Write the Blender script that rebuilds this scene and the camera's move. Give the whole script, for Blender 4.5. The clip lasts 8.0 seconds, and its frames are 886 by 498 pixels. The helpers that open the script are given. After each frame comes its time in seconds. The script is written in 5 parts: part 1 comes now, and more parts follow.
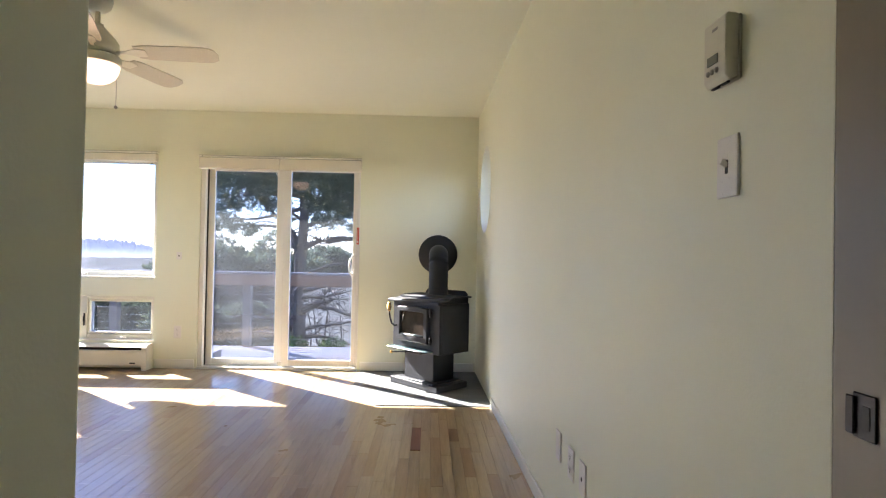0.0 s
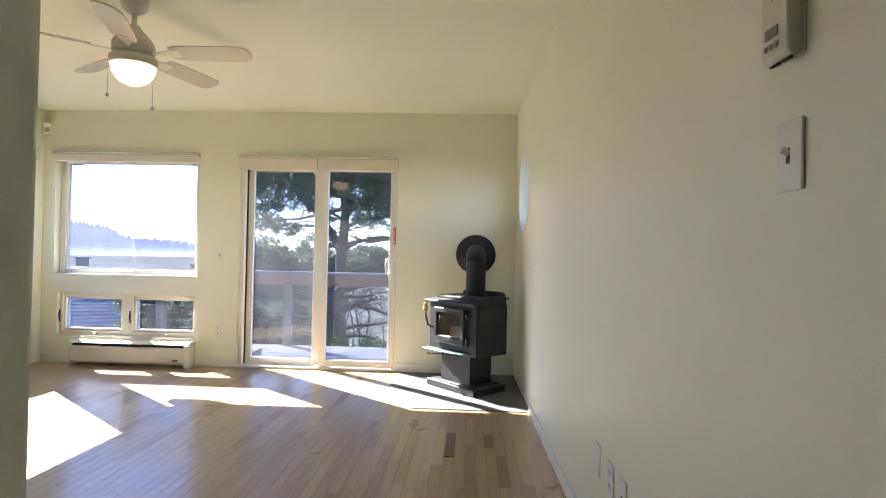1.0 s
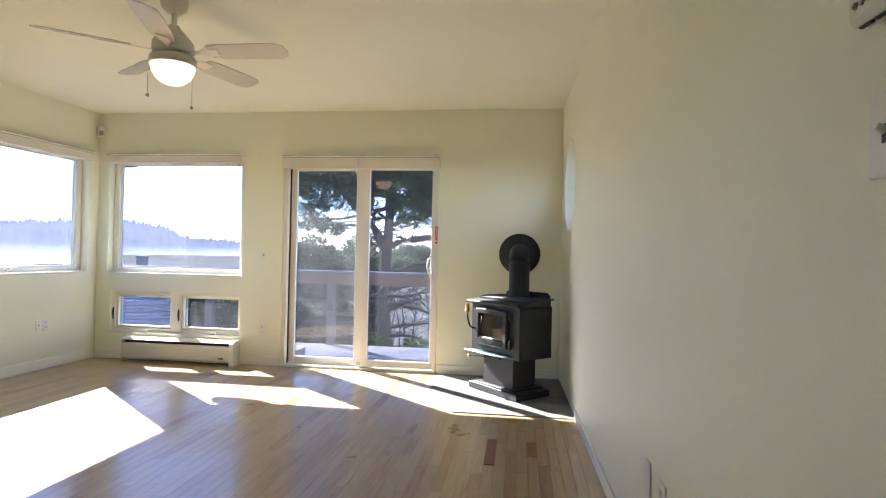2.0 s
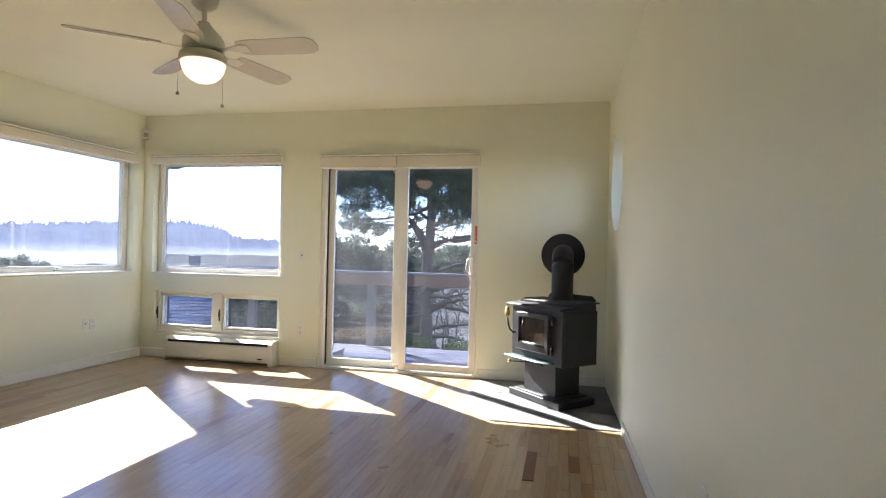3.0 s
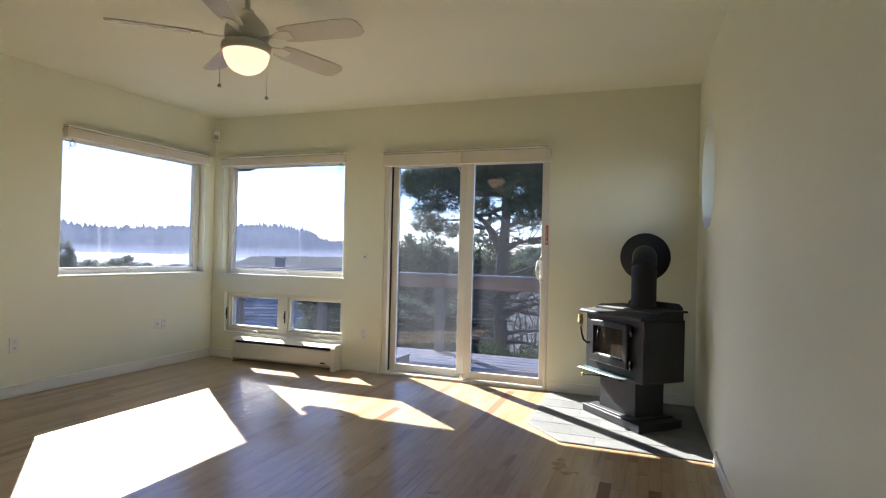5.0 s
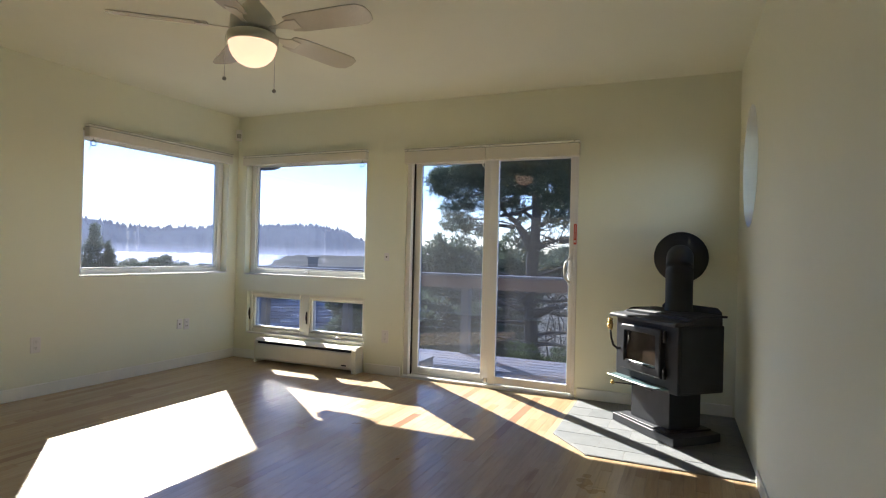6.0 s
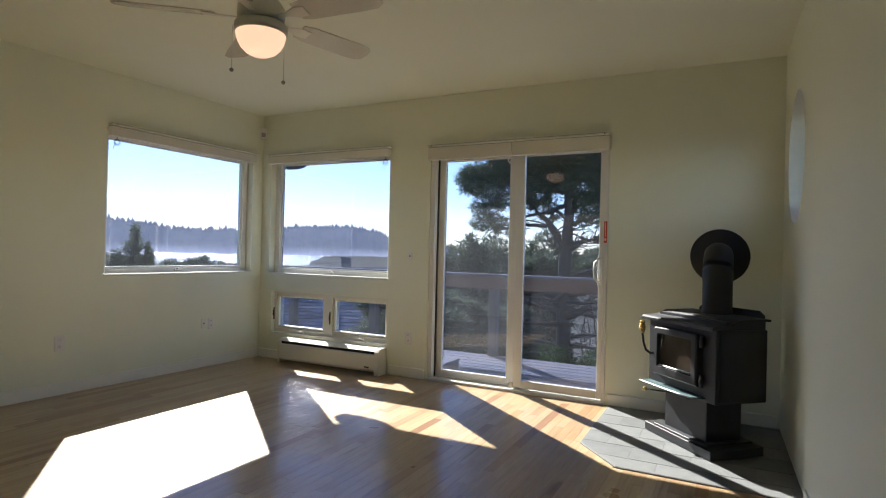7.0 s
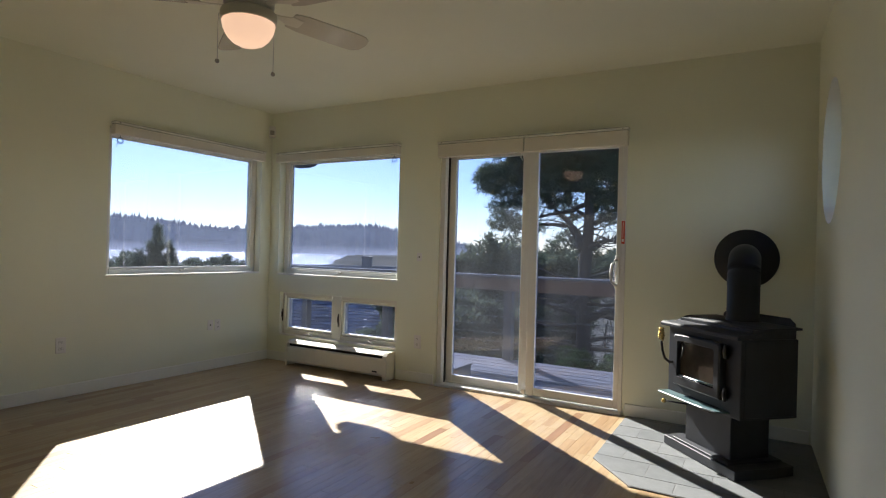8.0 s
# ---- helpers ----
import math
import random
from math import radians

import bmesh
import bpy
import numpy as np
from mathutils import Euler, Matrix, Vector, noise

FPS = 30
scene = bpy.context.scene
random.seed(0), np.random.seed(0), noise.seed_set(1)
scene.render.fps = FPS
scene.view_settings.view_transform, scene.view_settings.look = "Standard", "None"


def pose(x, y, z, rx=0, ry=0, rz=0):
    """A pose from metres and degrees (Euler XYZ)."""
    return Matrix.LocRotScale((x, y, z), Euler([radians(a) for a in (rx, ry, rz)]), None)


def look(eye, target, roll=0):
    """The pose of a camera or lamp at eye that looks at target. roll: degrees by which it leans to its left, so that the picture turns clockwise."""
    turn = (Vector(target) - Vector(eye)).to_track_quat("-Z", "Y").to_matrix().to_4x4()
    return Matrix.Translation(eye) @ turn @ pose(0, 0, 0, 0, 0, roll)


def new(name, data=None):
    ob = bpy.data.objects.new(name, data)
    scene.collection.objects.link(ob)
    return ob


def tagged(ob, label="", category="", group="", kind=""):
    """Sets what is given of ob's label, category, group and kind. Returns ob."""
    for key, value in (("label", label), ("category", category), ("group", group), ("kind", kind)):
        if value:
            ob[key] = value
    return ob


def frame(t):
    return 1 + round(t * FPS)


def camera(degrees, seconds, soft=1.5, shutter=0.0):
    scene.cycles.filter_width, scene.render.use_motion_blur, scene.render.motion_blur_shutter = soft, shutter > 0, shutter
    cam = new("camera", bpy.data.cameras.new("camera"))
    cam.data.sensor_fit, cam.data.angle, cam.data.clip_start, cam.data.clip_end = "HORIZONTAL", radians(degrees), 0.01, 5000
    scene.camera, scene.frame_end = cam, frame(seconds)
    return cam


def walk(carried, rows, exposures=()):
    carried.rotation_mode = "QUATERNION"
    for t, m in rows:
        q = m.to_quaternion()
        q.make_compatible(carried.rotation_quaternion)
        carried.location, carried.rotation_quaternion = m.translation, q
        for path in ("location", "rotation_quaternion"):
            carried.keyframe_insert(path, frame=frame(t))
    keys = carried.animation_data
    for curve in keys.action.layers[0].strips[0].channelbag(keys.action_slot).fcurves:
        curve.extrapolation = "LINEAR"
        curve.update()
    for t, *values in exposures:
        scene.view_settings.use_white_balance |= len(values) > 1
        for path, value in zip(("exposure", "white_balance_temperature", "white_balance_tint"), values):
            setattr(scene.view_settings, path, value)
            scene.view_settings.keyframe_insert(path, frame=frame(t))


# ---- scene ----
cam = camera(76.0, 8.0, soft=1.1)
PATH = [
    (0, (0.151, 0.106, 1.097), (0.202, 2.105, 1.125), 1.1),
    (0.5, (0.174, 0.159, 1.101), (0.153, 2.159, 1.128), 1.1),
    (1, (0.195, 0.208, 1.102), (0.097, 2.205, 1.126), 1.2),
    (1.5, (0.211, 0.26, 1.1), (0.03, 2.251, 1.122), 1.2),
    (3, (0.251, 0.499, 1.111), (-0.167, 2.454, 1.126), 1.3),
    (3.5, (0.256, 0.579, 1.11), (-0.24, 2.517, 1.127), 1.3),
    (4, (0.266, 0.653, 1.113), (-0.304, 2.57, 1.126), 1.4),
    (4.5, (0.277, 0.744, 1.105), (-0.357, 2.641, 1.12), 1.4),
    (6, (0.306, 1.042, 1.115), (-0.494, 2.874, 1.126), 1.4),
    (6.5, (0.313, 1.134, 1.114), (-0.546, 2.94, 1.122), 1.4),
    (7, (0.322, 1.22, 1.102), (-0.589, 3.001, 1.113), 1.4),
    (7.5, (0.323, 1.319, 1.104), (-0.625, 3.08, 1.114), 1.5),
    (8, (0.332, 1.431, 1.119), (-0.65, 3.173, 1.125), 1.5),
]
EXPOSURES = [(0.0, 3.4, 6490, 13.6), (1.5, 3.3, 6490, 12.4), (3.5, 2.87, 6490, 11.6), (4.5, 2.6, 6490, 10.9), (6.5, 2.13, 6480, 8.4), (8.0, 1.67, 6420, 9.2)]
walk(cam, [(t, look(eye, target, roll)) for t, eye, target, roll in PATH], EXPOSURES)

# ---- sky and sun ----
SUN_EL, SUN_X, SUN_Y = 34.1, -0.774, 0.633          # the sun stands ahead and to the side of the window wall
world = bpy.data.worlds.new("sky")
scene.world = world
world.use_nodes = True
_wn, _wl = world.node_tree.nodes, world.node_tree.links
_sky = _wn.new("ShaderNodeTexSky")
_sky.sky_type, _sky.sun_disc = "NISHITA", False
_sky.sun_elevation, _sky.sun_rotation = radians(SUN_EL), math.atan2(SUN_X, SUN_Y)
_sky.air_density, _sky.dust_density, _sky.ozone_density = 1.0, 0.15, 2.4
_wl.new(_sky.outputs[0], _wn["Background"].inputs[0])
_wn["Background"].inputs[1].default_value = 0.15
_sd = bpy.data.lights.new("sun", "SUN")
_sd.energy, _sd.angle, _sd.color = 5.0, radians(0.53), (1.0, 0.95, 0.87)
sun = new("sun", _sd)
sun.matrix_world = look((-20, 20, 20), (-20 - SUN_X, 20 - SUN_Y, 20 - math.tan(radians(SUN_EL)) * math.hypot(SUN_X, SUN_Y)))


# ---- materials ----
def base_mat(name):
    m = bpy.data.materials.new(name)
    m.use_nodes = True
    nt = m.node_tree
    return m, nt.nodes, nt.links, nt.nodes["Principled BSDF"]


def node(ns, kind, **kw):
    n = ns.new(kind)
    for k, v in kw.items():
        n.inputs[k].default_value = v
    return n


def ramp(ns, stops):
    r = ns.new("ShaderNodeValToRGB")
    e = r.color_ramp.elements
    while len(e) < len(stops):
        e.new(0.5)
    for el, (p, c) in zip(e, stops):
        el.position, el.color = p, (*c, 1)
    return r


def shade(c, f):
    return tuple(min(1, v * f) for v in c)


def paint(name, col, rough=0.55, vary=0.08, big=1.6, fine=90.0, bump=0.05, metal=0.0, coat=0.0, dist=0.003, spec=0.5):
    """A plain finish with slow stains and a fine relief, at world size."""
    m, ns, ls, b = base_mat(name)
    geo = ns.new("ShaderNodeNewGeometry")
    n1 = node(ns, "ShaderNodeTexNoise", Scale=big, Detail=5.0, Roughness=0.6)
    n2 = node(ns, "ShaderNodeTexNoise", Scale=fine, Detail=3.0)
    ls.new(geo.outputs["Position"], n1.inputs["Vector"])
    ls.new(geo.outputs["Position"], n2.inputs["Vector"])
    r = ramp(ns, [(0.3, shade(col, 1 - vary)), (0.7, shade(col, 1 + vary * 0.7))])
    ls.new(n1.outputs["Fac"], r.inputs["Fac"])
    ls.new(r.outputs["Color"], b.inputs["Base Color"])
    mr = node(ns, "ShaderNodeMapRange")
    mr.inputs["To Min"].default_value, mr.inputs["To Max"].default_value = max(0.02, rough - 0.08), min(1, rough + 0.08)
    ls.new(n2.outputs["Fac"], mr.inputs["Value"])
    ls.new(mr.outputs["Result"], b.inputs["Roughness"])
    b.inputs["Metallic"].default_value = metal
    b.inputs["Coat Weight"].default_value = coat
    b.inputs["Specular IOR Level"].default_value = spec
    if bump:
        bp = node(ns, "ShaderNodeBump", Strength=bump, Distance=dist)
        ls.new(n2.outputs["Fac"], bp.inputs["Height"])
        ls.new(bp.outputs["Normal"], b.inputs["Normal"])
    return m


def plank_mat(name, stops, per_island=False, along="y", rough=0.3, coat=0.25, streak=0.75, scale=1.0):
    """Boards: each its own shade, grain drawn out along the board, dark streaks and knots."""
    m, ns, ls, b = base_mat(name)
    geo = ns.new("ShaderNodeNewGeometry")
    if per_island:
        rnd = geo.outputs["Random Per Island"]
    else:
        rnd = ns.new("ShaderNodeObjectInfo").outputs["Random"]
    shift = node(ns, "ShaderNodeVectorMath")
    shift.operation = "MULTIPLY_ADD"
    comb = ns.new("ShaderNodeCombineXYZ")
    for i in range(3):
        ls.new(rnd, comb.inputs[i])
    ls.new(comb.outputs[0], shift.inputs[0])
    shift.inputs[1].default_value = (17.0, 29.0, 11.0)
    ls.new(geo.outputs["Position"], shift.inputs[2])
    mp = ns.new("ShaderNodeMapping")
    mp.inputs["Scale"].default_value = (1.0 * scale, 0.07 * scale, 1.0) if along == "y" else (0.07 * scale, 1.0 * scale, 1.0)
    ls.new(shift.outputs[0], mp.inputs["Vector"])
    g1 = node(ns, "ShaderNodeTexNoise", Scale=60.0, Detail=6.0, Roughness=0.65, Distortion=0.3)
    g2 = node(ns, "ShaderNodeTexNoise", Scale=14.0, Detail=4.0, Roughness=0.55, Distortion=1.2)
    ls.new(mp.outputs[0], g1.inputs["Vector"])
    ls.new(mp.outputs[0], g2.inputs["Vector"])
    tone = ramp(ns, stops)
    ls.new(rnd, tone.inputs["Fac"])
    gr = ramp(ns, [(0.3, (0.78, 0.74, 0.70)), (0.65, (1.06, 1.05, 1.04))])
    ls.new(g1.outputs["Fac"], gr.inputs["Fac"])
    mul = ns.new("ShaderNodeMix")
    mul.data_type, mul.blend_type = "RGBA", "MULTIPLY"
    mul.inputs["Factor"].default_value = 0.8
    ls.new(tone.outputs["Color"], mul.inputs["A"])
    ls.new(gr.outputs["Color"], mul.inputs["B"])
    st = ramp(ns, [(0.60, (0, 0, 0)), (0.74, (1, 1, 1))])
    ls.new(g2.outputs["Fac"], st.inputs["Fac"])
    fac = node(ns, "ShaderNodeMath")
    fac.operation = "MULTIPLY"
    ls.new(st.outputs["Color"], fac.inputs[0])
    fac.inputs[1].default_value = streak
    dark = ns.new("ShaderNodeMix")
    dark.data_type, dark.blend_type = "RGBA", "MULTIPLY"
    dark.inputs["B"].default_value = (0.42, 0.30, 0.22, 1)
    ls.new(fac.outputs[0], dark.inputs["Factor"])
    ls.new(mul.outputs["Result"], dark.inputs["A"])
    ls.new(dark.outputs["Result"], b.inputs["Base Color"])
    wear = node(ns, "ShaderNodeTexNoise", Scale=2.2, Detail=5.0)
    ls.new(geo.outputs["Position"], wear.inputs["Vector"])
    mr = node(ns, "ShaderNodeMapRange")
    mr.inputs["To Min"].default_value, mr.inputs["To Max"].default_value = rough - 0.08, rough + 0.1
    ls.new(wear.outputs["Fac"], mr.inputs["Value"])
    ls.new(mr.outputs["Result"], b.inputs["Roughness"])
    b.inputs["Coat Weight"].default_value, b.inputs["Coat Roughness"].default_value = coat, 0.18
    bp = node(ns, "ShaderNodeBump", Strength=0.12, Distance=0.0015)
    ls.new(g1.outputs["Fac"], bp.inputs["Height"])
    ls.new(bp.outputs["Normal"], b.inputs["Normal"])
    return m


def tile_mat(name, a, b_col, rough=0.5):
    m, ns, ls, b = base_mat(name)
    geo, info = ns.new("ShaderNodeNewGeometry"), ns.new("ShaderNodeObjectInfo")
    n1 = node(ns, "ShaderNodeTexNoise", Scale=9.0, Detail=8.0, Roughness=0.7)
    ls.new(geo.outputs["Position"], n1.inputs["Vector"])
    add = node(ns, "ShaderNodeMath")
    add.operation = "MULTIPLY_ADD"
    ls.new(info.outputs["Random"], add.inputs[0])
    add.inputs[1].default_value = 0.4
    ls.new(n1.outputs["Fac"], add.inputs[2])
    r = ramp(ns, [(0.35, a), (1.0, b_col)])
    ls.new(add.outputs[0], r.inputs["Fac"])
    ls.new(r.outputs["Color"], b.inputs["Base Color"])
    b.inputs["Roughness"].default_value = rough
    bp = node(ns, "ShaderNodeBump", Strength=0.4, Distance=0.004)
    ls.new(n1.outputs["Fac"], bp.inputs["Height"])
    ls.new(bp.outputs["Normal"], b.inputs["Normal"])
    return m


def glass_mat(name, tint=(0.95, 0.97, 0.97), gloss_gain=1.0, dust=0.0):
    """A clear pane with a mirror gloss; dust is the share of a thin film of salt and dirt that scatters daylight."""
    m, ns, ls, b = base_mat(name)
    ns.remove(b)
    tr, gl, mix = ns.new("ShaderNodeBsdfTransparent"), ns.new("ShaderNodeBsdfGlossy"), ns.new("ShaderNodeMixShader")
    tr.inputs["Color"].default_value = (*tint, 1)
    gl.inputs["Roughness"].default_value = 0.0
    fr = node(ns, "ShaderNodeLayerWeight", Blend=0.5)
    pw = node(ns, "ShaderNodeMath")
    pw.operation = "POWER"
    pw.inputs[1].default_value = 4.5
    ls.new(fr.outputs["Facing"], pw.inputs[0])
    ad = node(ns, "ShaderNodeMath")
    ad.operation = "MULTIPLY_ADD"
    ad.inputs[1].default_value, ad.inputs[2].default_value = 0.9, 0.042
    ls.new(pw.outputs[0], ad.inputs[0])
    k = node(ns, "ShaderNodeMath")
    k.operation = "MULTIPLY"
    k.inputs[1].default_value = gloss_gain
    ls.new(ad.outputs[0], k.inputs[0])
    ls.new(k.outputs[0], mix.inputs["Fac"])
    ls.new(tr.outputs[0], mix.inputs[1])
    ls.new(gl.outputs[0], mix.inputs[2])
    last = mix
    if dust:
        geo = ns.new("ShaderNodeNewGeometry")
        mp = ns.new("ShaderNodeMapping")
        mp.inputs["Scale"].default_value = (1.0, 1.0, 0.25)
        ls.new(geo.outputs["Position"], mp.inputs["Vector"])
        n1 = node(ns, "ShaderNodeTexNoise", Scale=5.0, Detail=6.0, Roughness=0.6)
        ls.new(mp.outputs[0], n1.inputs["Vector"])
        mr = node(ns, "ShaderNodeMapRange")
        mr.inputs["From Min"].default_value, mr.inputs["From Max"].default_value = 0.3, 0.7
        mr.inputs["To Min"].default_value, mr.inputs["To Max"].default_value = dust * 0.5, dust * 1.5
        ls.new(n1.outputs["Fac"], mr.inputs["Value"])
        film, last = ns.new("ShaderNodeBsdfTranslucent"), ns.new("ShaderNodeMixShader")
        film.inputs["Color"].default_value = (0.82, 0.84, 0.86, 1)
        ls.new(mr.outputs["Result"], last.inputs["Fac"])
        ls.new(mix.outputs[0], last.inputs[1])
        ls.new(film.outputs[0], last.inputs[2])
    ls.new(last.outputs[0], ns["Material Output"].inputs["Surface"])
    return m


def glow_mat(name, col, strength, base=(0.8, 0.8, 0.8)):
    m, ns, ls, b = base_mat(name)
    b.inputs["Base Color"].default_value = (*base, 1)
    b.inputs["Emission Color"].default_value = (*col, 1)
    b.inputs["Emission Strength"].default_value = strength
    b.inputs["Roughness"].default_value = 0.3
    return m


def leaf_mat(name, a, b_col):
    m, ns, ls, b = base_mat(name)
    geo = ns.new("ShaderNodeNewGeometry")
    n1 = node(ns, "ShaderNodeTexNoise", Scale=1.4, Detail=3.0)
    ls.new(geo.outputs["Position"], n1.inputs["Vector"])
    add = node(ns, "ShaderNodeMath")
    add.operation = "MULTIPLY_ADD"
    ls.new(geo.outputs["Random Per Island"], add.inputs[0])
    add.inputs[1].default_value = 0.5
    ls.new(n1.outputs["Fac"], add.inputs[2])
    r = ramp(ns, [(0.4, a), (1.0, b_col)])
    ls.new(add.outputs[0], r.inputs["Fac"])
    ls.new(r.outputs["Color"], b.inputs["Base Color"])
    b.inputs["Roughness"].default_value = 0.55
    tl, mix = ns.new("ShaderNodeBsdfTranslucent"), ns.new("ShaderNodeMixShader")
    ls.new(r.outputs["Color"], tl.inputs["Color"])
    mix.inputs["Fac"].default_value = 0.45
    ls.new(b.outputs[0], mix.inputs[1])
    ls.new(tl.outputs[0], mix.inputs[2])
    ls.new(mix.outputs[0], ns["Material Output"].inputs["Surface"])
    return m


def ground_mat(name, cols, s1, s2):
    m, ns, ls, b = base_mat(name)
    geo = ns.new("ShaderNodeNewGeometry")
    n1 = node(ns, "ShaderNodeTexNoise", Scale=s1, Detail=8.0, Roughness=0.65)
    n2 = node(ns, "ShaderNodeTexNoise", Scale=s2, Detail=6.0)
    ls.new(geo.outputs["Position"], n1.inputs["Vector"])
    ls.new(geo.outputs["Position"], n2.inputs["Vector"])
    mx = ns.new("ShaderNodeMath")
    mx.operation = "MULTIPLY_ADD"
    ls.new(n2.outputs["Fac"], mx.inputs[0])
    mx.inputs[1].default_value = 0.35
    ls.new(n1.outputs["Fac"], mx.inputs[2])
    r = ramp(ns, [(0.52, cols[0]), (0.68, cols[1]), (0.82, cols[2])])
    ls.new(mx.outputs[0], r.inputs["Fac"])
    ls.new(r.outputs["Color"], b.inputs["Base Color"])
    b.inputs["Roughness"].default_value = 1.0
    b.inputs["Specular IOR Level"].default_value = 0.05
    bp = node(ns, "ShaderNodeBump", Strength=0.6, Distance=0.3)
    ls.new(n2.outputs["Fac"], bp.inputs["Height"])
    ls.new(bp.outputs["Normal"], b.inputs["Normal"])
    return m


M_WALL = paint("cream_wall_paint", (0.84, 0.862, 0.715), 0.5, 0.025, 0.9, 170, 0.22, dist=0.0025)
M_CEIL = paint("ceiling_paint", (0.855, 0.877, 0.745), 0.6, 0.03, 0.8, 150, 0.22, dist=0.003)
M_TRIM = paint("trim_paint", (0.87, 0.88, 0.82), 0.38, 0.03, 2.0, 120, 0.03)
M_VINYL = paint("white_vinyl", (0.80, 0.80, 0.77), 0.32, 0.03, 2.0, 120, 0.02)
M_SHADE = paint("shade_cassette_fabric", (0.78, 0.76, 0.68), 0.6, 0.03, 3.0, 300, 0.15)
M_PLATE = paint("white_plastic", (0.82, 0.81, 0.78), 0.3, 0.02, 4.0, 200, 0.02)
M_THERM = paint("aged_ivory_plastic", (0.72, 0.71, 0.60), 0.35, 0.04, 6.0, 200, 0.02)
M_DARK = paint("dark_slot", (0.02, 0.02, 0.02), 0.6, 0.1, 9.0, 100, 0.0)
M_LCD = paint("lcd_grey", (0.16, 0.18, 0.15), 0.15, 0.05, 9.0, 100, 0.0)
M_KEY = paint("grey_button_and_shade", (0.35, 0.35, 0.32), 0.45, 0.05, 9.0, 100, 0.0)
M_JAMB = paint("taupe_door_trim", (0.22, 0.19, 0.145), 0.4, 0.08, 3.0, 140, 0.05)
M_BLACK = paint("black_hardware", (0.018, 0.018, 0.02), 0.35, 0.2, 14.0, 200, 0.05, metal=0.4)
M_STOVE = paint("charcoal_stove_enamel", (0.032, 0.036, 0.044), 0.55, 0.22, 5.0, 260, 0.18, spec=0.4, dist=0.001)
M_FLUE = paint("black_flue_steel", (0.015, 0.018, 0.021), 0.5, 0.2, 6.0, 160, 0.06, spec=0.4)
M_BRASS = paint("brass", (0.62, 0.45, 0.17), 0.25, 0.1, 20.0, 200, 0.02, metal=1.0)
M_STEEL = paint("steel", (0.55, 0.55, 0.54), 0.3, 0.1, 20.0, 200, 0.02, metal=1.0)
M_HEATER = paint("heater_enamel", (0.79, 0.775, 0.68), 0.38, 0.03, 2.0, 140, 0.02)
M_FAN = paint("fan_white_enamel", (0.72, 0.71, 0.63), 0.35, 0.03, 3.0, 140, 0.02)
M_BLADE = paint("fan_blade_finish", (0.66, 0.64, 0.56), 0.25, 0.04, 3.0, 140, 0.02, coat=0.3)
M_BOWL = glow_mat("frosted_lit_bowl", (1.0, 0.62, 0.42), 0.27, (0.85, 0.75, 0.6))
M_GLASS = glass_mat("window_glass", (0.47, 0.495, 0.595), 1.0, 0.008)
M_GLASS_DOOR = glass_mat("door_glass", (0.49, 0.52, 0.63), 1.6, 0.007)
M_GLASS_DUSTY = glass_mat("dusty_door_glass", (0.48, 0.51, 0.62), 1.6, 0.014)
M_GLASS_PORT = glass_mat("round_window_glass", (0.55, 0.50, 0.60))
M_FIREGLASS = paint("smoked_stove_glass", (0.045, 0.036, 0.03), 0.12, 0.35, 12.0, 60, 0.0)
M_SHELF = paint("ash_shelf_steel", (0.09, 0.15, 0.16), 0.3, 0.1, 10.0, 200, 0.03)
M_RED = paint("red_sticker", (0.62, 0.07, 0.03), 0.4, 0.05, 9.0, 100, 0.0)
M_CRYSTAL = glass_mat("clear_plastic", (0.5, 0.53, 0.57), 1.5)
FLOOR_STOPS = [(0.0, (0.31, 0.185, 0.10)), (0.07, (0.385, 0.26, 0.145)), (0.25, (0.415, 0.302, 0.177)), (0.6, (0.445, 0.337, 0.204)),
               (0.95, (0.47, 0.363, 0.226)), (0.985, (0.36, 0.225, 0.125)), (1.0, (0.235, 0.12, 0.065))]
M_BOARD = plank_mat("maple_floor_board", FLOOR_STOPS, coat=0.45, streak=0.6)
M_BOARD_REST = plank_mat("maple_floor_rest", FLOOR_STOPS, per_island=True, coat=0.45, streak=0.6)
M_BOARD_RED = plank_mat("dark_red_board", [(0.0, (0.17, 0.06, 0.035)), (1.0, (0.21, 0.075, 0.045))])
M_SUBFLOOR = paint("dark_board_joint", (0.22, 0.15, 0.095), 0.7, 0.1, 9.0, 100, 0.0)
M_SLATE = tile_mat("grey_slate_tile", (0.115, 0.125, 0.132), (0.19, 0.20, 0.206))
M_GROUT = paint("grey_grout", (0.19, 0.195, 0.20), 0.85, 0.08, 20, 160, 0.2)
DECK_STOPS = [(0.0, (0.14, 0.14, 0.15)), (0.5, (0.18, 0.18, 0.19)), (1.0, (0.235, 0.235, 0.245))]
M_DECK = plank_mat("weathered_deck_board", DECK_STOPS, along="x", rough=0.7, coat=0.0, streak=0.2)
M_RAIL = plank_mat("brown_rail_wood", [(0.0, (0.15, 0.085, 0.06)), (1.0, (0.21, 0.125, 0.09))], along="x", rough=0.5, coat=0.1, streak=0.3)
M_POST = paint("grey_brown_post", (0.15, 0.135, 0.13), 0.7, 0.15, 6, 60, 0.2)
M_CABLE = paint("stainless_cable", (0.30, 0.30, 0.31), 0.4, 0.1, 20, 200, 0.0, metal=1.0)
M_SIDING = paint("grey_siding", (0.30, 0.31, 0.32), 0.7, 0.12, 3, 40, 0.2)
M_GUTTER = paint("dark_gutter", (0.05, 0.055, 0.065), 0.5, 0.1, 5, 60, 0.02)
